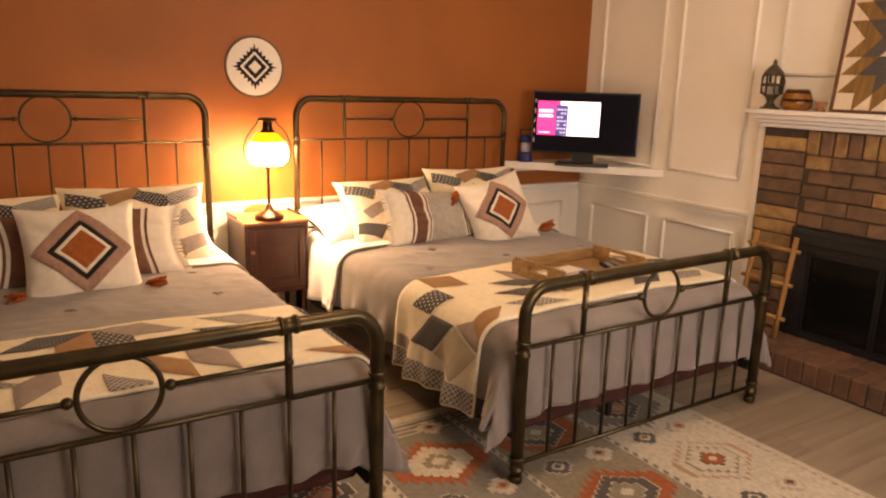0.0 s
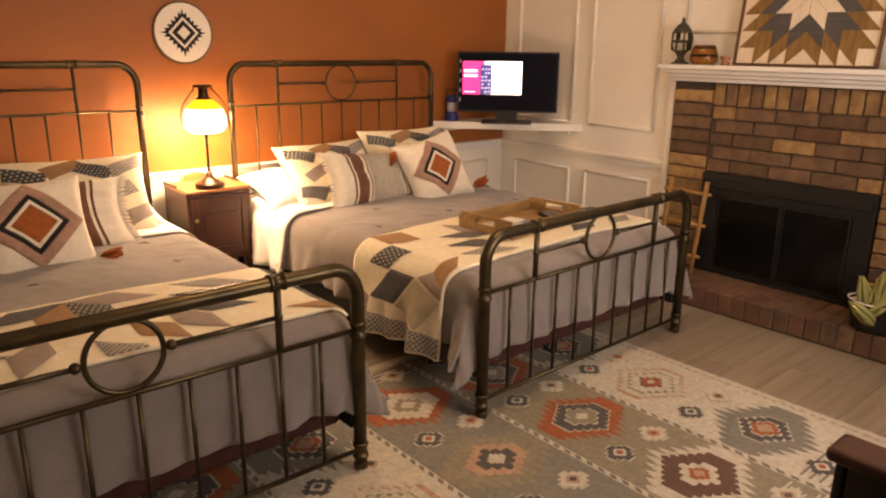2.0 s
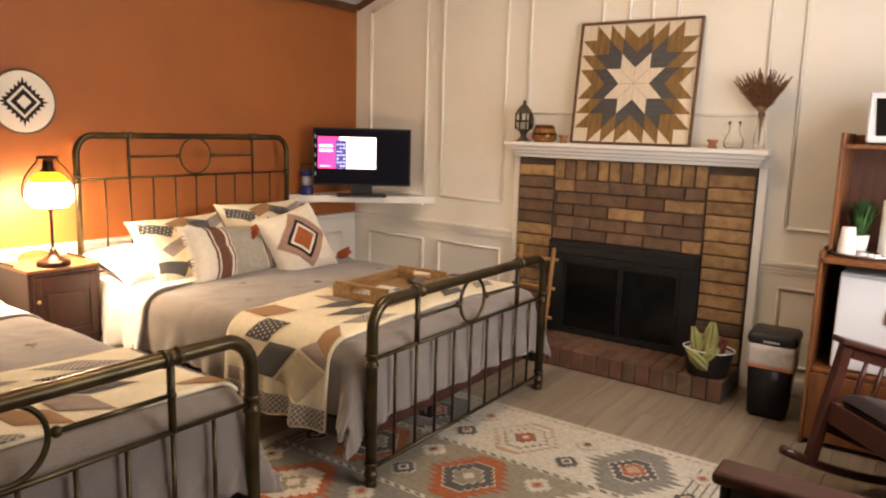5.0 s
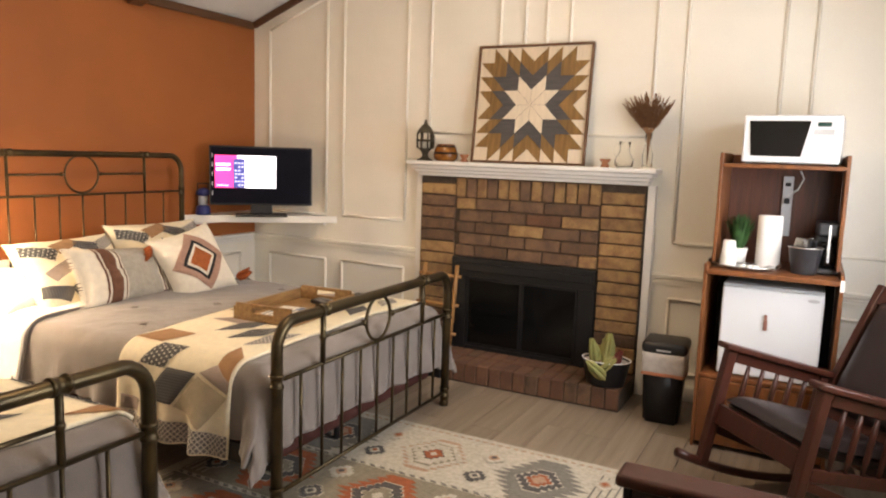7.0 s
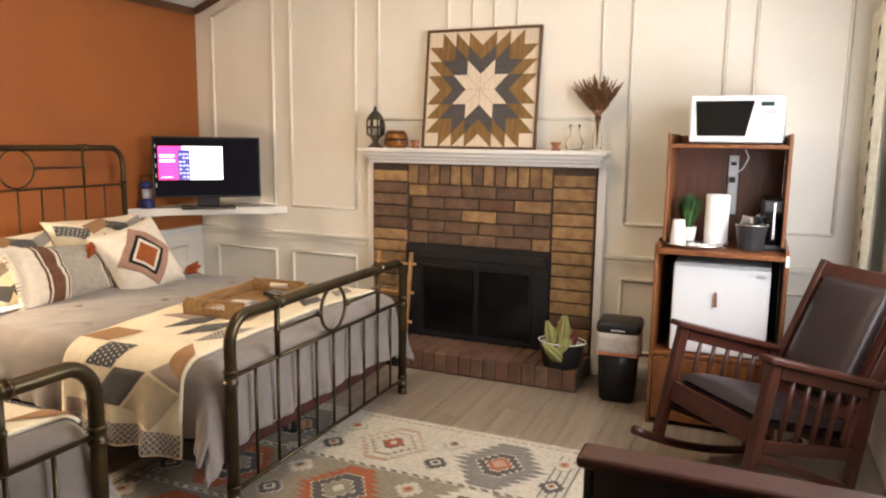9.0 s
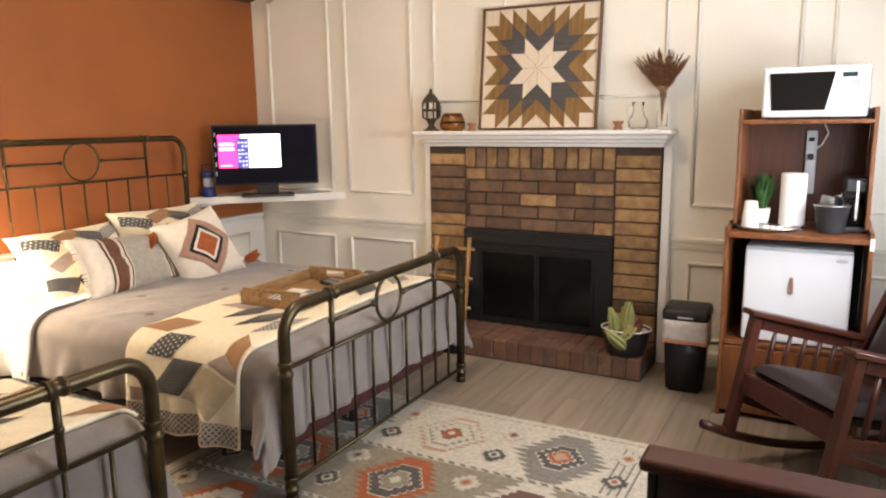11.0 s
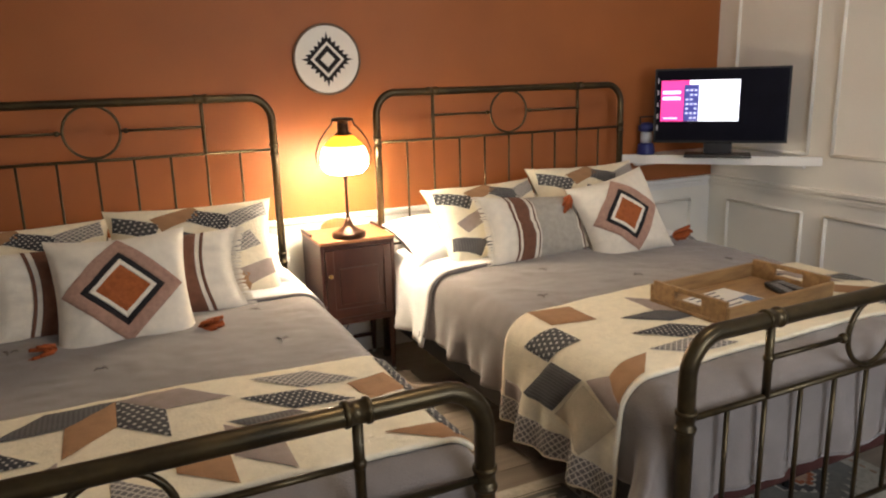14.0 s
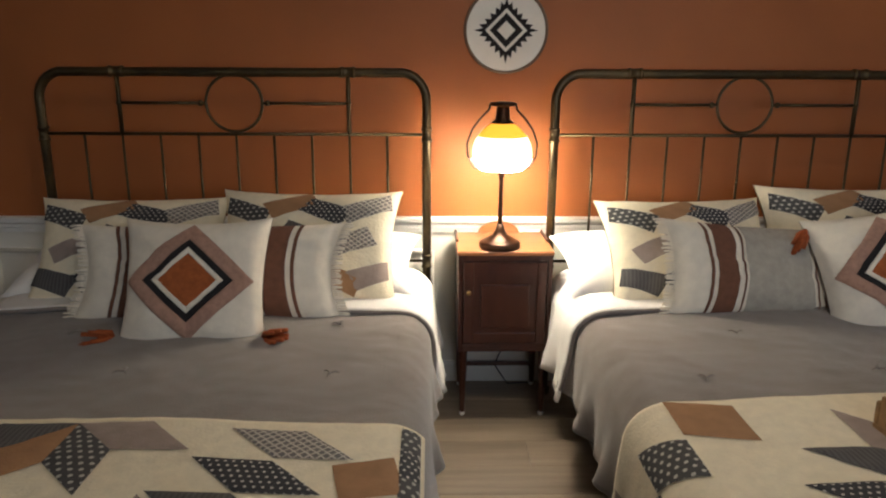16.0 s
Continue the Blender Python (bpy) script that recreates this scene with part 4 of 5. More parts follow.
# ---- on the mantel ----
MZ = 1.4405
wl = thing("metal_lantern", "dark metal candle lantern with a glass globe on the mantel", "lantern", pose(4.31, 2.655, MZ))
PEWTER = material("aged_pewter", (0.10, 0.085, 0.06), 0.45, 0.7, vary=0.2, scale=25)
part("base", lathe(((0.055, 0), (0.055, 0.008), (0.035, 0.014), (0.018, 0.04), (0.03, 0.065), (0.052, 0.085)), 20), PEWTER, wl, smooth=True)
part("globe", lathe(((0.05, 0.085), (0.056, 0.12), (0.056, 0.165), (0.05, 0.19)), 20), glass("lantern_glass", (0.95, 0.95, 0.92), 0.05, 1.14), wl, smooth=True)
for a in range(8):
    c, k = 0.059 * math.cos(a * math.tau / 8), 0.059 * math.sin(a * math.tau / 8)
    part("bar", tube([(c, k, 0.085), (c, k, 0.19)], 0.006, 6), PEWTER, wl)
part("waist_ring", lathe(((0.058, 0.132), (0.064, 0.136), (0.064, 0.143), (0.058, 0.147)), 20), PEWTER, wl, smooth=True)
part("candle", lathe(((0.03, 0.086), (0.03, 0.15)), 14), CANVAS, wl)
part("roof", lathe(((0.06, 0.19), (0.06, 0.196), (0.05, 0.215), (0.03, 0.24), (0.012, 0.255), (0.012, 0.27), (0.004, 0.285)), 20), PEWTER, wl, smooth=True)
part("handle", tube([(0, -0.06, 0.19), (0, -0.078, 0.16), (0, -0.07, 0.1)], 0.003, 6), PEWTER, wl)

pot = thing("pottery_bowl", "amber glazed clay bowl with brown bands on the mantel", "bowl", pose(4.31, 2.49, MZ))
part("vessel", lathe(((0.062, 0), (0.082, 0.02), (0.085, 0.045), (0.075, 0.085), (0.06, 0.115), (0.055, 0.118), (0.058, 0.10), (0.07, 0.05), (0.03, 0.02)), 28), material("amber_glaze", (0.30, 0.115, 0.02), 0.22, vary=0.3, scale=18, second=(0.12, 0.04, 0.015)), pot, smooth=True)
for z, r in ((0.10, 0.0685), (0.055, 0.0835)):
    part("band", lathe(((r, z - 0.008), (r + 0.002, z), (r - 0.003, z + 0.008)), 28), BRONZE, pot, smooth=True)
CLAY = material("terracotta_clay", (0.32, 0.12, 0.055), 0.7, vary=0.15)
for y in (2.335, 1.36):
    cup = thing("clay_candle_cup", "small terracotta candle cup on the mantel", "candle holder", pose(4.29, y, MZ), "clay candle cups")
    part("cup", lathe(((0.026, 0), (0.026, 0.01), (0.018, 0.022), (0.034, 0.048), (0.034, 0.052), (0.028, 0.048), (0.01, 0.03)), 20), CLAY, cup, smooth=True)

# star panel of pieced wood, leaning on the wall
WALNUT = material("grey_stained_wood", (0.075, 0.07, 0.072), 0.6, vary=0.15, scale=6, bump=0.15, fine=60, stretch=(1, 8, 1))
HONEY = material("honey_stained_wood", (0.25, 0.135, 0.042), 0.6, vary=0.2, scale=6, bump=0.15, fine=60, stretch=(8, 1, 1))
PALE = material("pale_birch", (0.70, 0.60, 0.47), 0.6, vary=0.06, scale=6, bump=0.1, fine=60, stretch=(8, 1, 1))
lean = math.degrees(math.asin(0.085 / 0.76))
star = thing("star_panel", "framed wooden star panel in white, grey and honey stain", "wall art", Matrix.Translation((4.325, 1.90, MZ + 0.005)) @ pose(0, 0, 0, 0, lean) @ Matrix(((0, 0, -1, 0), (-1, 0, 0, 0), (0, 1, 0, 0), (0, 0, 0, 1))))
H = 0.385
part("backing", box(-H, H, 0, 2 * H, -0.012, 0.0), PALE, star)
fr = bmesh.new()
for a, b, c, d in ((-H - 0.014, -H, -0.002, 2 * H + 0.014), (H, H + 0.014, -0.002, 2 * H + 0.014), (-H, H, 2 * H, 2 * H + 0.014), (-H, H, -0.002, 0.010)):
    box(a, b, c, d, -0.014, 0.016, 0.002, bm=fr)
part("frame", fr, STAIN, star, "dark brown wooden frame")
ONE = H * 0.985 / 4


def octant_star(points):
    """Closes an eighth of a star (from the upright axis to the diagonal) by mirroring."""
    ring = points + [(y, x) for x, y in points[::-1] if abs(x - y) > 1e-6]
    full = []
    for k in range(4):
        c, s = round(math.cos(k * math.pi / 2)), round(math.sin(k * math.pi / 2))
        full += [(c * x + s * y, -s * x + c * y) for x, y in ring[:-1]]
    return [(x * ONE, H + y * ONE) for x, y in full]


for pts, z0, z1, mat, name in (([(0, 3.05), (1, 4), (1, 3), (2, 4), (2, 3), (3, 4), (3, 3)], 0.0002, 0.004, HONEY, "honey_layer"), ([(0, 2.05), (1, 3), (1, 2), (2, 3), (2, 2)], 0.0042, 0.008, WALNUT, "grey_layer"), ([(0, 1.05), (1, 2), (1, 1)], 0.0082, 0.012, PALE, "star")):
    part(name, prism(octant_star(pts), z0, z1), mat, star)
for k in range(8):
    part("seam", box(0.004, ONE * (1.4 if k % 2 else 1.03), -0.0008, 0.0008, 0.0121, 0.0127, m=Matrix.Translation((0, H, 0)) @ pose(0, 0, 0, 0, 0, 45 * k)), STAIN, star)

jug = thing("glass_jug", "small clear glass jug on the mantel", "jug", pose(4.30, 1.245, MZ))
CLEAR = glass("clear_glass", (0.97, 0.97, 0.95), 0.03, 1.14)
part("body", lathe(((0.04, 0), (0.055, 0.01), (0.058, 0.05), (0.035, 0.09), (0.028, 0.12), (0.036, 0.16), (0.033, 0.16), (0.024, 0.12), (0.03, 0.09), (0.052, 0.05), (0.045, 0.012)), 24), CLEAR, jug, smooth=True)
part("handle", tube([(0, 0.033, 0.15), (0, 0.06, 0.14), (0, 0.065, 0.1), (0, 0.052, 0.07)], 0.005, 8), CLEAR, jug, smooth=True)
vase = thing("flower_vase", "clear glass bottle vase with dried brown grass plumes", "vase", pose(4.32, 1.11, MZ))
part("bottle", lathe(((0.03, 0), (0.032, 0.01), (0.032, 0.09), (0.022, 0.12), (0.016, 0.15), (0.02, 0.21), (0.017, 0.21), (0.013, 0.15), (0.028, 0.09), (0.027, 0.012)), 20), CLEAR, vase, smooth=True)
PLUME = material("dried_plume", (0.30, 0.16, 0.08), 0.95, vary=0.3, scale=60, second=(0.19, 0.09, 0.05))
rnd = random.Random(5)
for i in range(33):
    a, s = (i - 16) / 16 * 0.62 + rnd.uniform(-0.06, 0.06), rnd.uniform(-0.16, 0.05)
    tip = Vector((s * 0.16 - 0.01, math.sin(a) * 0.27 + 0.01, 0.21 + math.cos(a) * rnd.uniform(0.19, 0.25)))
    foot, mid = Vector((0, 0, 0.02)), Vector((0, math.sin(a) * 0.02, 0.21))
    bm = tube([foot, mid, mid.lerp(tip, 0.45)], 0.0018, 5)
    axis = tip - mid
    for k in range(64):
        q = mid + axis * (0.16 + 0.84 * k / 64)
        w = 0.028 * math.sin(math.pi * min(1, 0.12 + k / 66)) + 0.003
        o = Vector((rnd.uniform(-1, 1), rnd.uniform(-1, 1), rnd.uniform(0.2, 1))).normalized() * w
        v = [bm.verts.new(p) for p in (q, q + o * 0.5 + Vector((0.003, 0.003, 0)), q + o + axis * 0.05, q + o * 0.5 - Vector((0.003, 0.003, 0)))]
        bm.faces.new(v)
    part("plume", bm, PLUME, vase)

wire = tagged(part("cable", tube([(EX - 0.006, 2.74, 1.645), (EX - 0.006, 2.3, 1.643), (EX - 0.006, 1.5, 1.640), (EX - 0.006, 1.12, 1.640)], 0.004, 6), material("grey_cable", (0.35, 0.33, 0.30), 0.6)), "thin grey cable strung along the chimney wall", "cable")


# ---- on and by the hearth ----
HZ = 0.134
lad = thing("bamboo_ladder", "small bamboo display ladder leaning on the fireplace", "ladder", Matrix.Translation((4.17, 2.47, HZ)) @ pose(0, 0, 0, 0, 9))
for y in (-0.125, 0.125):
    part("pole", tube([(0, y, 0.0), (0, y, 0.19), (0, y, 0.2), (0, y, 0.39), (0, y, 0.40), (0, y, 0.6)], (0.015, 0.014, 0.0165, 0.014, 0.0165, 0.014), 10), BAMBOO, lad, smooth=True)
for z in (0.12, 0.32, 0.52):
    part("rung", tube([(0.0, -0.165, z), (0.0, 0.165, z)], 0.012, 8), BAMBOO, lad, smooth=True)
bas = thing("corn_basket", "black oval basket with white lining holding dried corn cobs", "basket", pose(4.06, 1.215, HZ))
oval = Matrix.Diagonal((0.8, 1, 1, 1))
part("tub", lathe(((0.10, 0), (0.115, 0.01), (0.145, 0.15), (0.15, 0.155), (0.138, 0.155), (0.108, 0.02)), 32, m=oval), PLASTIC, bas, smooth=True)
part("lining", lathe(((0.125, 0.10), (0.139, 0.150), (0.143, 0.162), (0.149, 0.160), (0.136, 0.145), (0.12, 0.095)), 32, m=oval), SHEET, bas, "white cloth lining", smooth=True)
HUSK = material("corn_husk", (0.3, 0.26, 0.1), 0.85, vary=0.2, scale=20, second=(0.28, 0.30, 0.10))
COB = material("red_corn", (0.20, 0.035, 0.025), 0.5, vary=0.3, scale=90, bump=0.8, fine=200)
for i, (x, y, a, b, l) in enumerate(((-0.02, 0.04, 8, 14, 0.26), (-0.03, -0.04, -14, 10, 0.24), (0.02, 0.0, 5, -10, 0.28), (-0.05, 0.0, 24, 30, 0.2), (0.0, -0.07, -38, 12, 0.22), (0.03, 0.06, -6, -16, 0.24), (-0.05, -0.06, -50, 30, 0.2), (-0.06, 0.07, 44, -20, 0.22), (-0.07, -0.02, -20, -48, 0.22))):
    cob = bmesh.new()
    for k in range(5):
        t = k * 1.256
        pts = [Vector((0.018 * math.cos(t) * w, 0.018 * math.sin(t) * w, l * h)) for w, h in ((0.5, 0), (1.3, 0.35), (1.2, 0.7), (0.3 + 0.6 * (k % 2), 1.0))]
        tube(pts, (0.008, 0.016, 0.013, 0.003), 6, cob)
    cob.transform(Matrix.Translation((x, y, 0.05)) @ pose(0, 0, 0, a, b))
    part("corn_cob", cob, COB if i in (3, 6) else HUSK, bas, smooth=True)
bin_ = thing("trash_can", "black plastic trash can with lid and white liner bag", "trash can", pose(4.02, 0.862, 0, 0, 0, 3))
loft = bmesh.new()
rings = [[loft.verts.new((sx * a, sy * b, z)) for sx, sy in ((-1, -1), (1, -1), (1, 1), (-1, 1))] for a, b, z in ((0.10, 0.095, 0.0), (0.115, 0.113, 0.36))]
loft.faces.new(rings[0][::-1])
loft.faces.new(rings[1])
for k in range(4):
    loft.faces.new((rings[0][k], rings[0][(k + 1) % 4], rings[1][(k + 1) % 4], rings[1][k]))
bmesh.ops.bevel(loft, geom=loft.edges[:], offset=0.015, segments=3, affect="EDGES")
part("bucket", loft, PLASTIC, bin_, smooth=True)
BAG = material("bin_bag", (0.52, 0.47, 0.43), 0.35, vary=0.1, scale=25, bump=0.6, fine=40)


def bag_skin(u, v):
    a = u * math.tau
    c, s = math.cos(a), math.sin(a)
    k = 0.122 / max(abs(c), abs(s)) ** 0.88
    k += 0.004 * wobble(u * 24, v * 3)
    return Vector((c * k, s * k, 0.285 + 0.13 * v + 0.008 * (1 - v) * wobble(u * 12, 1)))


part("liner_bag", sheet(bag_skin, 0, 1, 0, 1, 72, 4, 0.002), BAG, bin_, "white plastic liner folded over the rim", smooth=True)
part("bag_hem", sheet(lambda u, v: bag_skin(u, v * 0.14) + 0.012 * Vector((bag_skin(u, 0).x, bag_skin(u, 0).y, 0)), 0, 1, 0, 1, 72, 1), material("orange_drawstring", (0.55, 0.22, 0.12), 0.5), bin_, "orange drawstring hem", smooth=True)
part("lid", box(-0.125, 0.125, -0.125, 0.125, 0.41, 0.478, 0.028, segs=4), PLASTIC, bin_, smooth=True)
part("lid_latch", box(-0.131, -0.126, -0.04, 0.04, 0.428, 0.44, 0.002), material("pewter_label", (0.4, 0.4, 0.4), 0.4), bin_)
part("label", box(-0.1155, -0.1135, -0.035, 0.035, 0.285, 0.31), CANVAS, bin_, "pale sticker")


# ---- microwave cabinet ----
UY0, UY1, UX, UB = 0.02, 0.655, 3.70, 4.27
unit = thing("microwave_cabinet", "oak laminate microwave cabinet with open shelves", "cabinet")
for y0, y1 in ((UY0, UY0 + 0.018), (UY1 - 0.018, UY1)):
    part("side_panel", box(UX, UB, y0, y1, 0, 0.975, 0.003), OAK, unit)
    part("side_panel", box(UX + 0.13, UB, y0 + (0.02 if y0 < 0.1 else -0.02), y1 + (0.02 if y0 < 0.1 else -0.02), 0.976, 1.545, 0.003), OAK, unit)
part("counter", box(UX - 0.012, UB, UY0 + 0.019, UY1 - 0.019, 0.925, 0.95, 0.004), OAK, unit)
part("top_shelf", box(UX + 0.125, UB, UY0 + 0.039, UY1 - 0.039, 1.47, 1.49, 0.003), OAK, unit)
part("top_lip", box(UB - 0.02, UB - 0.003, UY0 + 0.039, UY1 - 0.039, 1.491, 1.54, 0.003), OAK, unit)
part("back_panel", box(UB - 0.016, UB - 0.004, UY0 + 0.039, UY1 - 0.039, 0.951, 1.469), BACKWOOD, unit, "dark walnut back panel")
part("back_panel", box(UB - 0.016, UB - 0.004, UY0 + 0.019, UY1 - 0.019, 0.04, 0.924), BLACK, unit)
part("shelf_board", box(UX + 0.02, UB - 0.02, UY0 + 0.019, UY1 - 0.019, 0.375, 0.395, 0.003), OAK, unit)
part("front_door", box(UX, UX + 0.018, UY0 + 0.02, UY1 - 0.02, 0.03, 0.373, 0.004), OAK, unit)
part("end_cap", box(UX - 0.016, UX - 0.0005, UY0 - 0.002, UY0 + 0.017, 0.90, 0.955, 0.003), WHITE, unit, "white edge cap")

fridge = thing("mini_fridge", "white compact refrigerator inside the cabinet", "refrigerator")
FXX = UX + 0.06
part("body", box(FXX + 0.05, UB - 0.05, 0.095, 0.56, 0.40, 0.878, 0.006), APPLIANCE, fridge)
fdoor = part("door", box(FXX, FXX + 0.045, 0.093, 0.562, 0.402, 0.862, 0.01, segs=3), APPLIANCE, fridge)
part("top_trim", box(FXX + 0.002, FXX + 0.045, 0.095, 0.56, 0.863, 0.878, 0.004), material("grey_trim", (0.45, 0.47, 0.48), 0.4), fridge)
part("badge", lathe(((0.02, 0), (0.02, 0.002)), 20, m=Matrix.Translation((FXX, 0.14, 0.83)) @ pose(0, 0, 0, 0, -90) @ Matrix.Diagonal((0.45, 1.3, 1, 1))), material("badge_silver", (0.5, 0.5, 0.5), 0.3, 0.6), fdoor, "oval silver badge")
mag = bmesh.new()
box(FXX - 0.012, FXX - 0.0005, 0.338, 0.356, 0.655, 0.71, 0.004, bm=mag)
box(FXX - 0.013, FXX - 0.0005, 0.340, 0.354, 0.7105, 0.735, 0.004, bm=mag)
tagged(part("bottle_opener", mag, material("opener_wood", (0.28, 0.13, 0.10), 0.5)), "small magnetic bottle opener stuck to the fridge door", "bottle opener")

mw = thing("microwave", "white countertop microwave oven on the cabinet", "microwave", pose(4.03, 0.305, 1.4905, 0, 0, -3))
for fx in (-0.14, 0.14):
    for fy in (-0.19, 0.19):
        part("foot", lathe(((0.014, 0), (0.015, 0.0085)), 12, m=pose(fx, fy, 0)), PLASTIC, mw)
part("casing", box(-0.175, 0.175, -0.225, 0.225, 0.009, 0.248, 0.012, segs=3), APPLIANCE, mw, smooth=False)
trap = [(0.195, 0.218), (-0.085, 0.218), (-0.05, 0.043), (0.18, 0.043)]
to_front = Matrix(((0, 0, -1, -0.1755), (1, 0, 0, 0), (0, 1, 0, 0), (0, 0, 0, 1)))
door = part("door_glass", prism(trap, 0, 0.004, to_front), SMOKE, mw, "black glass door window")
part("display", box(-0.1785, -0.1756, -0.175, -0.115, 0.192, 0.213), material("display", (0.02, 0.05, 0.04), 0.2), mw)
part("open_button", box(-0.1785, -0.1756, -0.19, -0.10, 0.152, 0.178), material("silver_button", (0.5, 0.5, 0.5), 0.4), mw)
keys = bmesh.new()
for i in range(3):
    for j in range(4):
        box(-0.1775, -0.1756, -0.185 + i * 0.03, -0.163 + i * 0.03, 0.045 + j * 0.024, 0.06 + j * 0.024, bm=keys)
tagged(part("keypad", keys, material("keypad_grey", (0.66, 0.67, 0.68), 0.5), mw), kind="stuff")

CT = 0.9505
towel = thing("paper_towel_roll", "upright white paper towel roll on the counter", "paper towel", pose(3.95, 0.375, CT))
part("roll", lathe(((0.058, 0), (0.06, 0.004), (0.06, 0.272), (0.057, 0.276), (0.02, 0.276), (0.02, 0.2)), 32), SHEET, towel, smooth=True)
plant = thing("potted_plant", "small green grass plant in a white pot", "plant", pose(3.96, 0.52, CT))
part("pot", lathe(((0.035, 0), (0.045, 0.09), (0.046, 0.095), (0.04, 0.095), (0.035, 0.08)), 24), WHITE, plant, smooth=True)
LEAF = material("grass_green", (0.035, 0.11, 0.025), 0.6, vary=0.3, scale=30)
leaves = bmesh.new()
for i in range(190):
    a, r = rnd.uniform(0, math.tau), rnd.uniform(0.02, 0.115)
    h = 0.29 - r * 0.7 * rnd.uniform(0.4, 1.1)
    p0 = Vector((0.018 * math.cos(a), 0.018 * math.sin(a), 0.08))
    p2 = Vector((r * math.cos(a), r * math.sin(a), h))
    p1 = p0.lerp(p2, 0.5) + Vector((0, 0, 0.03))
    w = Vector((-math.sin(a), math.cos(a), 0)) * 0.004
    v = [leaves.verts.new(p) for p in (p0 - w, p0 + w, p1 + w, p1 - w, p2)]
    leaves.faces.new((v[0], v[1], v[2], v[3]))
    leaves.faces.new((v[3], v[2], v[4]))
part("leaves", leaves, LEAF, plant)
tray2 = thing("serving_tray", "oval silver tray on the cabinet counter", "tray", pose(3.83, 0.475, CT))
SILVER = material("silver_tray", (0.55, 0.54, 0.52), 0.25, 0.9, vary=0.1)
part("dish", lathe(((0.10, 0), (0.135, 0.006), (0.155, 0.02), (0.15, 0.021), (0.13, 0.009), (0.01, 0.005)), 36, m=Matrix.Diagonal((0.62, 1, 1, 1))), SILVER, tray2, smooth=True)
for s in (-1, 1):
    part("handle", tube([(-0.03, s * 0.15, 0.02), (-0.02, s * 0.17, 0.035), (0.02, s * 0.17, 0.035), (0.03, s * 0.15, 0.02)], 0.006, 8), BRONZE, tray2, smooth=True)
cups = thing("paper_cup_stack", "stack of upturned white paper cups on the tray", "paper cup", pose(3.83, 0.555, CT + 0.006))
for i in range(4):
    part("cup", lathe(((0.04, 0.0), (0.041, 0.004), (0.030, 0.095), (0.001, 0.0955)), 24, m=pose(0, 0, i * 0.014)), WHITE, cups, smooth=True)
for i in range(6):
    pod = thing("creamer_pod", "tiny white creamer cup on the tray", "creamer", pose(3.80 + 0.03 * (i % 2), 0.42 + 0.03 * (i // 2), CT + 0.006), "creamer pods")
    part("pod", lathe(((0.011, 0), (0.014, 0.016), (0.001, 0.017)), 12), WHITE, pod, smooth=True)
bucket = thing("ice_bucket", "black ice bucket filled with wrapped packets", "bucket", pose(3.86, 0.20, CT))
part("pail", lathe(((0.058, 0), (0.06, 0.006), (0.078, 0.13), (0.08, 0.134), (0.074, 0.134), (0.055, 0.02)), 28), material("charcoal_tin", (0.05, 0.05, 0.055), 0.35, 0.4), bucket, smooth=True)
part("rim", tube([(0.079 * math.cos(a * math.tau / 32), 0.079 * math.sin(a * math.tau / 32), 0.134) for a in range(32)], 0.004, 6, closed=True), SILVER, bucket, "silver rim", smooth=True)
for i in range(7):
    part("packet", box(-0.03, 0.03, -0.002, 0.002, -0.04, 0.04, 0.0015, m=pose(rnd.uniform(-0.035, 0.035), rnd.uniform(-0.035, 0.035), 0.135, rnd.uniform(-30, 30), rnd.uniform(-40, 40), rnd.uniform(0, 180))), PLASTIC if i % 3 else SILVER, bucket)
cm = thing("coffee_maker", "black drip coffee maker with a glass carafe", "coffee maker", pose(3.98, 0.105, CT, 0, 0, 4))
part("base_plate", box(-0.1, 0.08, -0.055, 0.055, 0, 0.03, 0.008), PLASTIC, cm)
part("tower", box(0.015, 0.08, -0.055, 0.055, 0.031, 0.25, 0.008), PLASTIC, cm)
part("brew_head", box(-0.095, 0.08, -0.055, 0.055, 0.19, 0.262, 0.012), PLASTIC, cm)
part("carafe", lathe(((0.035, 0.031), (0.046, 0.05), (0.046, 0.10), (0.033, 0.145), (0.036, 0.16)), 24, m=pose(-0.045, 0, 0)), SMOKE, cm, smooth=True)
part("chrome_band", box(-0.1005, -0.096, -0.006, 0.006, 0.06, 0.25, 0.001), SILVER, cm, "chrome strip")
strip = thing("power_strip", "white power strip fixed to the cabinet back", "power strip", pose(UB - 0.017, 0.318, 1.10))
part("casing", box(-0.028, 0, -0.026, 0.026, 0, 0.33, 0.006), APPLIANCE, strip)
part("switch", box(-0.032, -0.0285, -0.014, 0.014, 0.275, 0.295), PLASTIC, strip)
part("plug", box(-0.055, -0.0285, -0.014, 0.014, 0.18, 0.21, 0.004), PLASTIC, strip)
part("cord", tube([(-0.03, -0.0, 0.22), (-0.05, -0.05, 0.26), (-0.04, -0.075, 0.32), (-0.02, -0.055, 0.362)], 0.004, 6), WHITE, strip)
outlet_cord = thing("lamp_cord", "thin dark lamp cord hanging behind the nightstand", "cord")
part("cord", tube([(1.75, 4.325, 0.30), (1.79, 4.31, 0.2), (1.74, 4.29, 0.1), (1.80, 4.27, 0.012), (1.92, 4.29, 0.008)], 0.0035, 6), PLASTIC, outlet_cord, smooth=True)


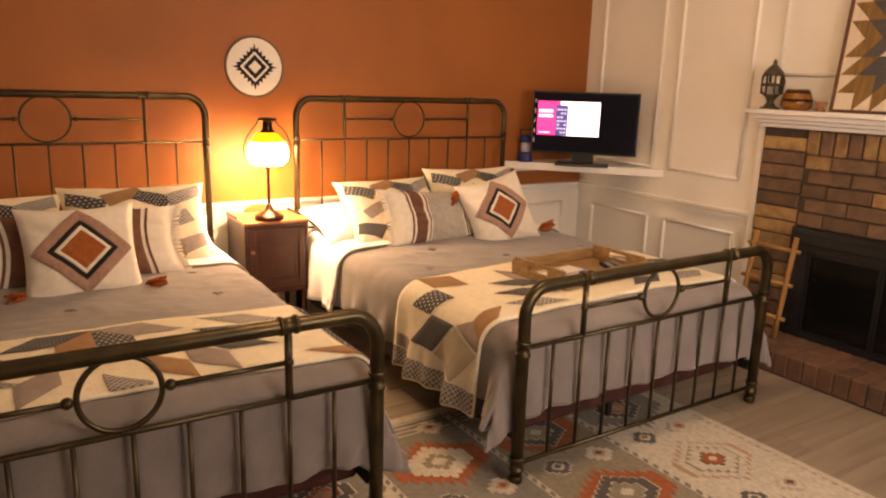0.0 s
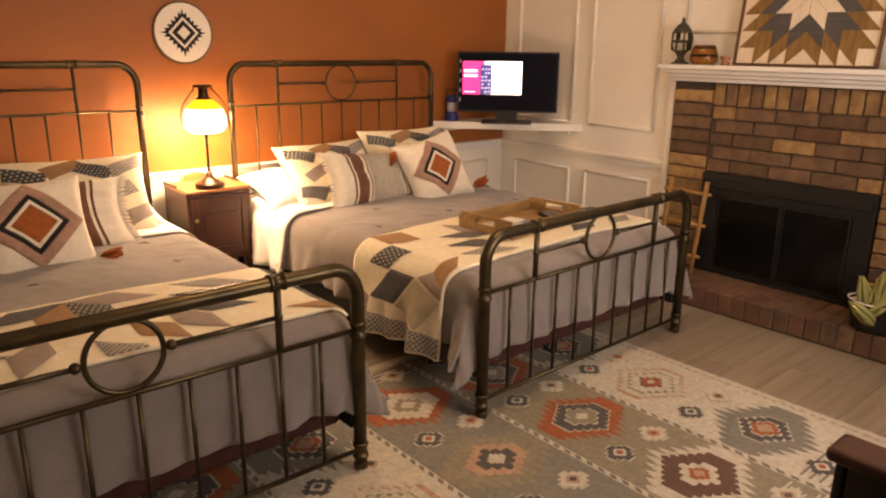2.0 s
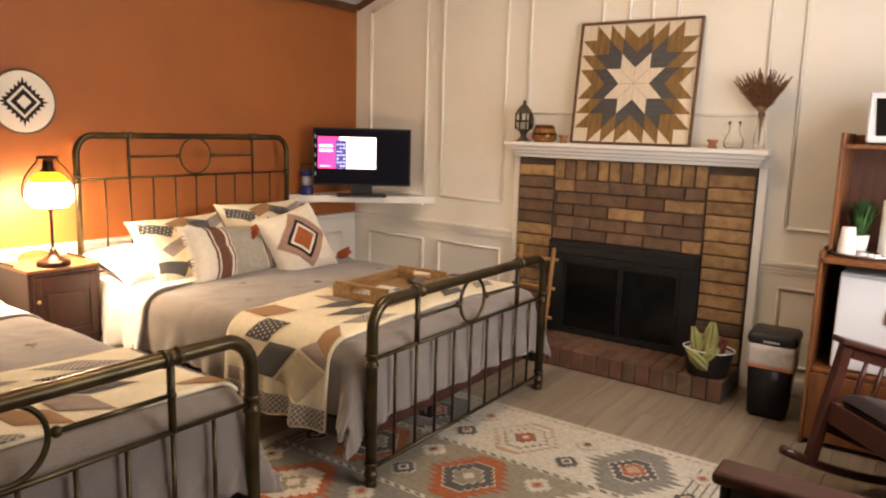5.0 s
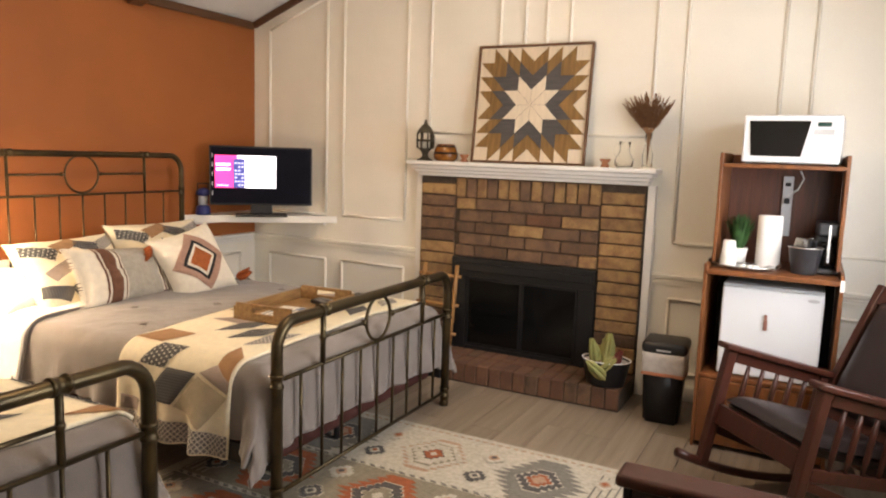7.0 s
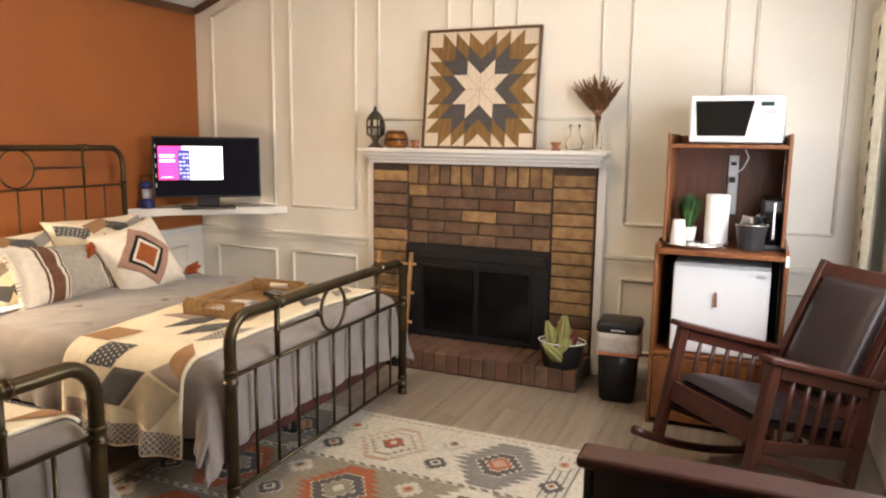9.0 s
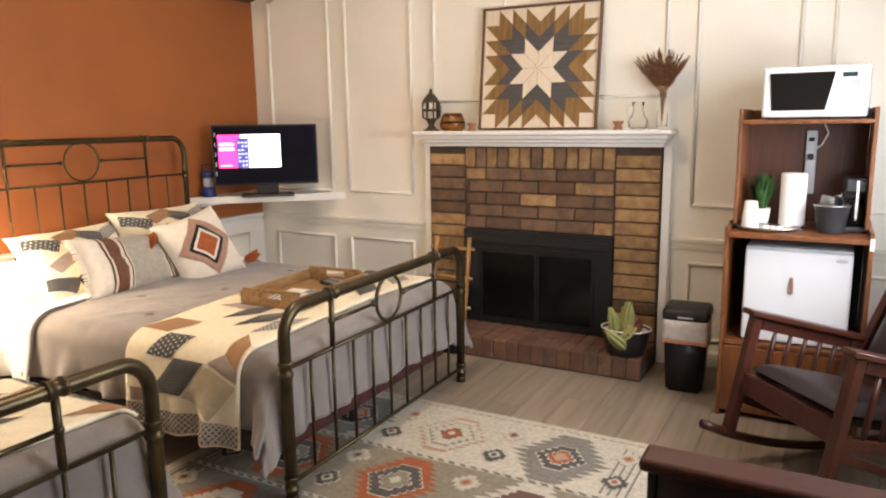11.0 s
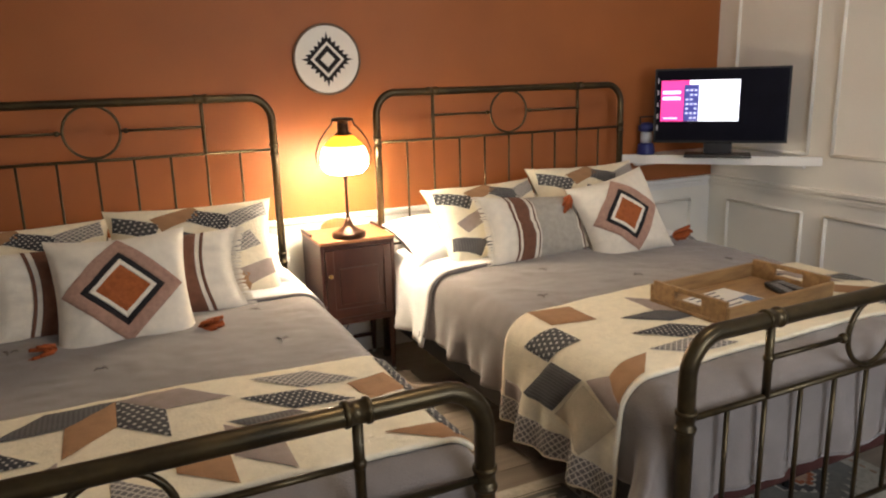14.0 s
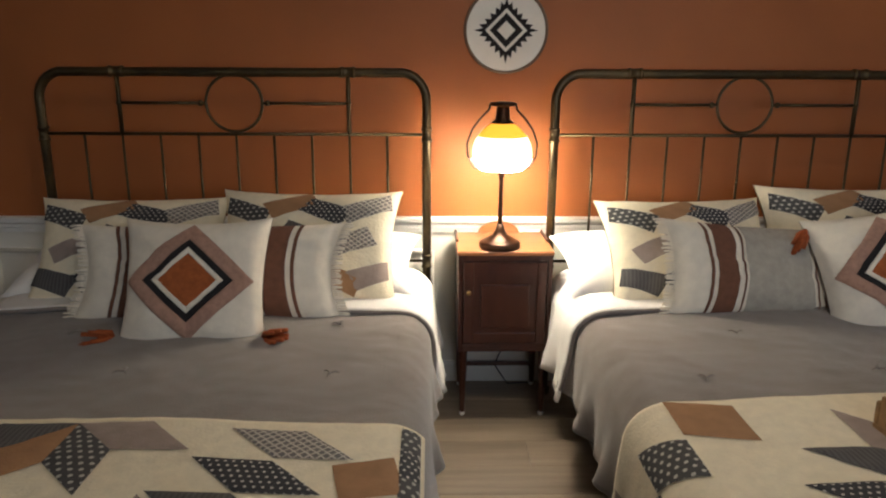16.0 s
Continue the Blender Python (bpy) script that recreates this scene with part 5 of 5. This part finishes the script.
# ---- tray on the second bed ----
tr = thing("wooden_tray", "rustic wooden serving tray lying on the quilt", "tray", pose(2.765, 2.535, 0.642, 0, 0, 4))
part("bottom", box(-0.285, 0.285, -0.18, 0.18, 0, 0.012, 0.003), TRAYWOOD, tr)
for y0, y1 in ((-0.18, -0.165), (0.165, 0.18)):
    part("long_side", box(-0.285, 0.285, y0, y1, 0.0125, 0.068, 0.004), TRAYWOOD, tr)
for x0, x1 in ((-0.285, -0.27), (0.27, 0.285)):
    for a, b, c, d in ((-0.164, -0.06, 0.0125, 0.085), (0.06, 0.164, 0.0125, 0.085), (-0.06, 0.06, 0.0125, 0.04), (-0.06, 0.06, 0.068, 0.085)):
        part("end_side", box(x0, x1, a, b, c, d, 0.002), TRAYWOOD, tr)
doc = thing("brochure", "printed information sheet lying in the tray", "paper", pose(2.745, 2.525, 0.656, 0, 0, 8))
part("sheet", box(-0.19, 0.06, -0.11, 0.11, 0, 0.003), CANVAS, doc)
lines = bmesh.new()
for i in range(6):
    box(-0.17, -0.02 - 0.02 * (i % 3), 0.085 - i * 0.032, 0.094 - i * 0.032, 0.0031, 0.0045, bm=lines)
tagged(part("text_line", lines, material("print_grey", (0.2, 0.2, 0.22), 0.8), doc), kind="stuff")
part("photo", box(-0.01, 0.05, -0.09, 0.0, 0.0031, 0.0045), material("print_blue", (0.15, 0.22, 0.36), 0.5), doc)
for i, x in enumerate((3.10, 3.15)):
    rc = thing("remote_control", "black remote control lying in the tray", "remote control", pose(x - 0.165, 2.50, 0.6555, 0, 0, 70 + i * 12), "remote controls")
    part("case", box(-0.085, 0.085, -0.022, 0.022, 0, 0.02, 0.006), PLASTIC, rc)
    kb = bmesh.new()
    for a in range(6):
        for b in range(3):
            box(-0.07 + a * 0.023, -0.058 + a * 0.023, -0.015 + b * 0.011, -0.008 + b * 0.011, 0.0201, 0.0225, bm=kb)
    tagged(part("button", kb, material("button_grey", (0.3, 0.3, 0.3), 0.5), rc), kind="stuff")


# ---- rocking chair ----
def rocking_chair(m):
    ob = thing("rocking_chair", "dark mahogany rocking chair with leather seat and spindled arms", "rocking chair", m)
    for s in (-1, 1):
        x = s * 0.283
        # curved runner
        run = [(x, -0.56 + 0.97 * i / 16, 0.018 + 0.3 * (-0.53 + 0.97 * i / 16) ** 2) for i in range(17)]
        part("runner", tube(run, 0.021, 8), MAHOGANY, ob, smooth=True)
        part("front_post", box(x - 0.022, x + 0.022, 0.25, 0.295, 0.035, 0.578, 0.006), MAHOGANY, ob)
        part("rear_post", box(x - 0.02, x + 0.02, -0.27, -0.228, 0.035, 0.535, 0.006), MAHOGANY, ob)
        part("armrest", box(x - 0.04, x + 0.04, -0.315, 0.315, -0.013, 0.013, 0.008, segs=3, m=Matrix.Translation((0, 0.008, 0.571)) @ pose(0, 0, 0, 4)), MAHOGANY, ob)
        part("upper_rail", box(x - 0.013, x + 0.013, -0.23, 0.23, -0.024, 0.024, 0.004, m=Matrix.Translation((0, 0.01, 0.531)) @ pose(0, 0, 0, 4)), MAHOGANY, ob)
        part("lower_rail", box(x - 0.013, x + 0.013, -0.227, 0.244, 0.225, 0.275, 0.004), MAHOGANY, ob)
        for i in range(5):
            y = -0.16 + 0.32 * i / 4
            part("spindle", tube([(x, y, 0.274), (x, y, 0.33), (x, y, 0.43), (x, y, 0.52)], (0.008, 0.012, 0.0125, 0.008), 8), MAHOGANY, ob, smooth=True)
        part("brace", box(-0.016, 0.016, -0.27, 0.27, -0.018, 0.018, 0.004, m=Matrix.Translation((x, 0.02, 0.16)) @ pose(0, 0, 0, 12)), MAHOGANY, ob)
    for y0, z0 in ((0.25, 0.24), (-0.255, 0.22)):
        part("seat_rail", box(-0.282, 0.282, y0, y0 + 0.026, z0, z0 + 0.09, 0.004), MAHOGANY, ob)
    cushion = sheet(lambda u, v: Vector((0.25 * u, 0.005 + 0.255 * v, 0.355 + 0.055 * ((1 - abs(u) ** 5) * (1 - abs(v) ** 5)) ** 0.4 - 0.025 * (1 - v) / 2)), -1, 1, -1, 1, 22, 22)
    merge(cushion, sheet(lambda u, v: Vector((0.25 * u, 0.005 + 0.255 * v, 0.345 - 0.05 * ((1 - abs(u) ** 5) * (1 - abs(v) ** 5)) ** 0.4 - 0.025 * (1 - v) / 2)), 1, -1, -1, 1, 22, 22))
    part("seat", cushion, LEATHER, ob, "dark brown leather seat cushion", smooth=True)
    back = Matrix.Translation((0, -0.235, 0.335)) @ pose(0, 0, 0, 15)
    for s in (-1, 1):
        part("back_post", box(s * 0.255 - 0.019, s * 0.255 + 0.019, -0.02, 0.02, -0.12, 0.695, 0.006, m=back), MAHOGANY, ob)
    part("crest_rail", box(-0.234, 0.234, -0.017, 0.017, 0.60, 0.685, 0.006, m=back), MAHOGANY, ob)
    part("back_rail", box(-0.234, 0.234, -0.017, 0.017, 0.03, 0.09, 0.006, m=back), MAHOGANY, ob)
    for s in (-1, 1):
        part("back_stile", box(s * 0.19 - 0.02, s * 0.19 + 0.02, -0.012, 0.012, 0.091, 0.599, 0.004, m=back), MAHOGANY, ob)
    pad = sheet(lambda u, v: back @ Vector((0.168 * u, 0.018 + 0.03 * ((1 - abs(u) ** 6) * (1 - abs(v) ** 6)) ** 0.4, 0.345 + 0.25 * v)), -1, 1, -1, 1, 16, 16, 0.03)
    part("backrest", pad, LEATHER, ob, "dark leather back panel", smooth=True)
    return ob


rocking_chair(pose(3.113, 0.15, 0.0, 0, 0, 41) @ pose(0, 0, 0.043, 11.4))

arm = thing("armchair", "mahogany armchair with broad wooden arms and dark upholstery", "armchair", pose(1.50, 0.19, 0))
for s in (-1, 1):
    x = s * 0.36
    part("armrest", box(x - 0.06, x + 0.06, -0.58, 0.42, 0.565, 0.602, 0.014, segs=4), MAHOGANY, arm, smooth=False)
    part("side_panel", box(x - 0.03, x + 0.03, -0.58, 0.375, 0.05, 0.564, 0.008), LEATHER, arm)
    part("front_leg", box(x - 0.035, x + 0.035, 0.376, 0.40, 0.0, 0.564, 0.006), BLACK, arm)
part("seat", box(-0.328, 0.328, -0.40, 0.37, 0.26, 0.44, 0.04, segs=4), LEATHER, arm, smooth=True)
part("seat_frame", box(-0.328, 0.328, -0.56, 0.36, 0.08, 0.255, 0.006), MAHOGANY, arm)
part("backrest", box(-0.328, 0.328, -0.58, -0.41, 0.26, 0.98, 0.05, segs=4), LEATHER, arm, smooth=True)

# ---- woven curtain with tasselled trim ----
cur = thing("curtain", "cream woven curtain with black zigzag trim and tassels", "curtain")
LINENC = material("curtain_cotton", (0.70, 0.68, 0.55), 0.9, vary=0.08, scale=30, bump=0.4, fine=300)


def curtain_skin(x0, x1):
    return lambda u, v, up=0.0: Vector((x0 + (x1 - x0) * u, SY + 0.085 + 0.03 * math.sin(u * 26 + x0 * 3) * (0.6 + 0.4 * v) + up, 0.06 + 2.12 * v))


for k, (x0, x1) in enumerate(((3.98, 4.40), (1.27, 1.62))):
    skin = curtain_skin(x0, x1)
    panel = part("panel", sheet(skin, 0, 1, 0, 1, 60, 24, 0.004), LINENC, cur, smooth=True)
    for i in range(18):
        zz = 0.03 + 0.94 * i / 18
        for a, b in ((0.06, 0.14), (0.16, 0.24)):
            part("trim_mark", sheet(lambda u, v, a=a, b=b, zz=zz: skin(a + (b - a) * u, zz + 0.02 * v + 0.014 * (abs(u - 0.5) * 2), 0.006), 0, 1, 0, 1, 4, 1, 0.002), INK, panel)
part("rod", tube([(1.2, SY + 0.085, 2.2), (EX - 0.002, SY + 0.085, 2.2)], 0.012, 10), BRONZE, cur, smooth=True)

# ---- rug ----
rug = thing("area_rug", "flat-woven rug with stepped diamond medallions in grey, ivory and rust", "rug")
RX0, RX1, RY0, RY1 = 0.02, 3.176, 0.77, 2.73
def wool(name, c):
    return material(name, c, 0.97, vary=0.12, scale=45, bump=0.7, fine=260)
W_IV, W_GR, W_OL, W_CH, W_RU, W_BR, W_PK = wool("wool_ivory", (0.50, 0.45, 0.36)), wool("wool_grey", (0.20, 0.185, 0.155)), wool("wool_olive", (0.245, 0.21, 0.15)), wool("wool_charcoal", (0.085, 0.078, 0.072)), wool("wool_rust", (0.34, 0.095, 0.035)), wool("wool_brown", (0.13, 0.07, 0.05)), wool("wool_peach", (0.42, 0.26, 0.17))
part("weave", box(RX0, RX1, RY0, RY1, 0.0, 0.006, 0.002), W_IV, rug)
GROUND = (W_IV, W_OL, W_GR, W_IV, W_OL, W_GR)
PITCH, STEP, Z0 = 0.512, 0.552, 0.006
SETS = (
    (((W_PK, 0.19), (W_IV, 0.165), (W_OL, 0.128), (W_IV, 0.118), (W_CH, 0.062), (W_RU, 0.054), (W_IV, 0.02)), ((W_GR, 0.235), (W_IV, 0.122), (W_CH, 0.114), (W_IV, 0.074), (W_RU, 0.064), (W_PK, 0.04))),
    (((W_RU, 0.215), (W_IV, 0.142), (W_CH, 0.134), (W_IV, 0.084), (W_OL, 0.076), (W_IV, 0.03)), ((W_IV, 0.235), (W_BR, 0.165), (W_IV, 0.085), (W_RU, 0.045), (W_PK, 0.025))),
    (((W_RU, 0.215), (W_IV, 0.142), (W_OL, 0.07), (W_IV, 0.035)), ((W_OL, 0.235), (W_PK, 0.13), (W_CH, 0.085), (W_IV, 0.04))),
)


def kilim(r, n, tooth):
    """A woven medallion: rows along the weft, longest in the middle, each ending in a pointed tooth."""
    out = []
    for side in (1, -1):
        for k in range(-n, n + 1):
            x, half = side * k * r / (n + 0.5), r * (1 - 0.62 * abs(k) / n)
            w = side * r / (2 * n + 1)
            out += [(x - w, side * half * (1 - tooth)), (x, side * half), (x + w * 0.98, side * half * (1 - tooth))]
    return out


for band in range(6):
    bx = 2.85 - PITCH * band
    g = GROUND[band % 3]
    x0, x1 = bx - PITCH / 2 + 0.016, bx + PITCH / 2 - 0.016
    if band:
        part("band", box(max(x0, RX0 + 0.01), x1, RY0 + 0.06, RY1 - 0.06, Z0, Z0 + 0.0015), g, rug)
    # dotted divider
    marks = bmesh.new()
    for k in range(34):
        y = RY0 + 0.05 + (RY1 - RY0 - 0.1) * k / 34
        d = 0.008
        prism([(bx - PITCH / 2 - d, y), (bx - PITCH / 2 + d, y + 0.014), (bx - PITCH / 2 + d, y + 0.042), (bx - PITCH / 2 - d, y + 0.028)], Z0, Z0 + 0.0025, bm=marks)
    tagged(part("divider", marks, W_GR, rug), kind="stuff")
    for row in range(3):
        cy = 1.742 + STEP * (1 - row)
        layers = SETS[band % 3][1 if (row == 2 or (band % 3 == 2 and row == 1)) else 0]
        if band % 3 == 0 and row == 0:
            layers = SETS[0][1]
        for n, (mat, r) in enumerate(layers):
            shape = kilim(r, 5, 0.32) if n == 0 and r > 0.18 else kilim(r, max(2, int(r / 0.03)), 0.1)
            half = PITCH / 2 - 0.02
            shape = [(max(-half, min(half, px)), py) for px, py in shape]
            part("medallion", prism([(px + bx, py + cy) for px, py in shape], Z0 + 0.0016, Z0 + 0.0024 + 0.0010 * n), mat, rug)
    for row in range(4):
        cy = 1.742 + STEP * (1.5 - row)
        if not RY0 + 0.09 < cy < RY1 - 0.09:
            continue
        for dx, a, b in ((-0.11, W_CH, W_IV), (0.12, W_IV, W_PK)):
            for n, (mat, r) in enumerate(((W_IV, 0.066), (a, 0.058), (b, 0.03), (W_RU if (band + row) % 2 else W_CH, 0.015))):
                part("small_motif", prism([(px + bx + dx, py + cy) for px, py in stepped(r, 3, 0.9)], Z0 + 0.0016, Z0 + 0.0032 + 0.0016 * n), mat, rug)
    # plain woven ends
    ends = bmesh.new()
    for k in range(7):
        for y in (RY0 + 0.07 + k * 0.017, RY1 - 0.07 - k * 0.017 - 0.008):
            if k % 2 == 0:
                box(max(x0 + 0.02, RX0 + 0.02), x1 - 0.02 - 0.02 * (k % 3), y, y + 0.008, Z0 + 0.0016, Z0 + 0.0034, bm=ends)
    tagged(part("end_stripe", ends, W_IV if band else W_GR, rug), kind="stuff")
for x in (RX1 - 0.045,):
    marks = bmesh.new()
    for k in range(44):
        y = RY0 + 0.03 + (RY1 - RY0 - 0.06) * k / 44
        box(x - 0.004, x + 0.004, y, y + 0.022, Z0, Z0 + 0.0018, bm=marks)
    tagged(part("edge_marks", marks, W_PK, rug), kind="stuff")


# ---- bricks and planks, each a piece of its own ----
def brick_mesh(name, l, w, h, mat):
    bm = box(-w / 2, w / 2, -l / 2, l / 2, -h / 2, h / 2, 0.006, segs=1)
    for v in bm.verts:
        v.co += Vector((wobble(v.co.y * 40, v.co.z * 40, l), wobble(v.co.z * 30, l * 3), wobble(v.co.y * 22, w * 9))) * 0.0014
    me = bpy.data.meshes.new(name)
    bm.to_mesh(me)
    bm.free()
    me.materials.append(mat)
    return me


kinds = {}


def brick(l, w, h, mat, place):
    key = (round(l, 3), round(w, 3), round(h, 3), mat.name)
    if key not in kinds:
        kinds[key] = brick_mesh("brick", l, w, h, mat)
    ob = new("brick", kinds[key])
    ob.parent = fireplace
    ob.location = place
    return ob


br = random.Random(11)
ROW = (1.335 - 0.13) / 14.6
LAY = 0.036  # depth of a brick in front of the mortar
for c0, c1 in ((1.112, FY0), (FY1, 2.698)):
    z = 0.132
    while z + ROW <= 1.338:
        mat = BRICK if br.random() < (0.82 if c0 < 2 else 0.45) else (SOOT_BRICK if br.random() < 0.75 else RED_BRICK)
        brick(c1 - c0 - 0.007, LAY, ROW - 0.008, mat, (BX + LAY / 2 - 0.012, (c0 + c1) / 2, z + ROW / 2))
        z += ROW
field_rows = 5
fz = FZ1 + 0.004
for r in range(field_rows):
    y = FY0 + 0.006 + (0 if r % 2 else -0.125)
    while y < FY1 - 0.02:
        a, b = max(y, FY0 + 0.006), min(y + 0.249, FY1 - 0.006)
        if b - a > 0.05:
            mat = SOOT_BRICK if br.random() < 0.86 else (RED_BRICK if br.random() < 0.4 else BRICK)
            brick(b - a - 0.007, LAY, ROW - 0.007, mat, (BX + LAY / 2 - 0.012, (a + b) / 2, fz + ROW / 2))
        y += 0.249
    fz += ROW
n = 13
for i in range(n):
    y = FY0 + (FY1 - FY0) * (i + 0.5) / n
    h = 1.336 - fz - 0.008
    brick((FY1 - FY0) / n - 0.009, LAY, h, BRICK if br.random() < 0.45 else SOOT_BRICK, (BX + LAY / 2 - 0.012, y, fz + h / 2 + 0.002))
n = 19
for i in range(n):
    y = 1.105 + 1.61 * (i + 0.5) / n
    for x in (4.068, 4.25):
        brick(1.61 / n - 0.005, 0.178 if x < 4.1 else 0.17, 0.125, RED_BRICK if br.random() < 0.8 else SOOT_BRICK, (x - 0.012, y, 0.0705))

plank_w, made = 0.182, {}
pr = random.Random(3)
row, y = 0, SY
while y < NY:
    w = min(plank_w, NY - y)
    x = WX - pr.uniform(0, 1.0)
    while x < EX:
        a, b = max(x, WX), min(x + 1.22, EX)
        if b - a > 0.03:
            key = (round(b - a, 3), round(w, 3))
            if key not in made:
                bm = box(0, b - a - 0.0016, 0, w - 0.0016, -0.006, 0.0, 0.0012, segs=1)
                me = bpy.data.meshes.new("plank")
                bm.to_mesh(me)
                bm.free()
                me.materials.append(PLANK)
                made[key] = me
            ob = new("plank", made[key])
            ob.parent, ob.location = floor, (a, y, 0)
        x += 1.22
    y += plank_w
    row += 1
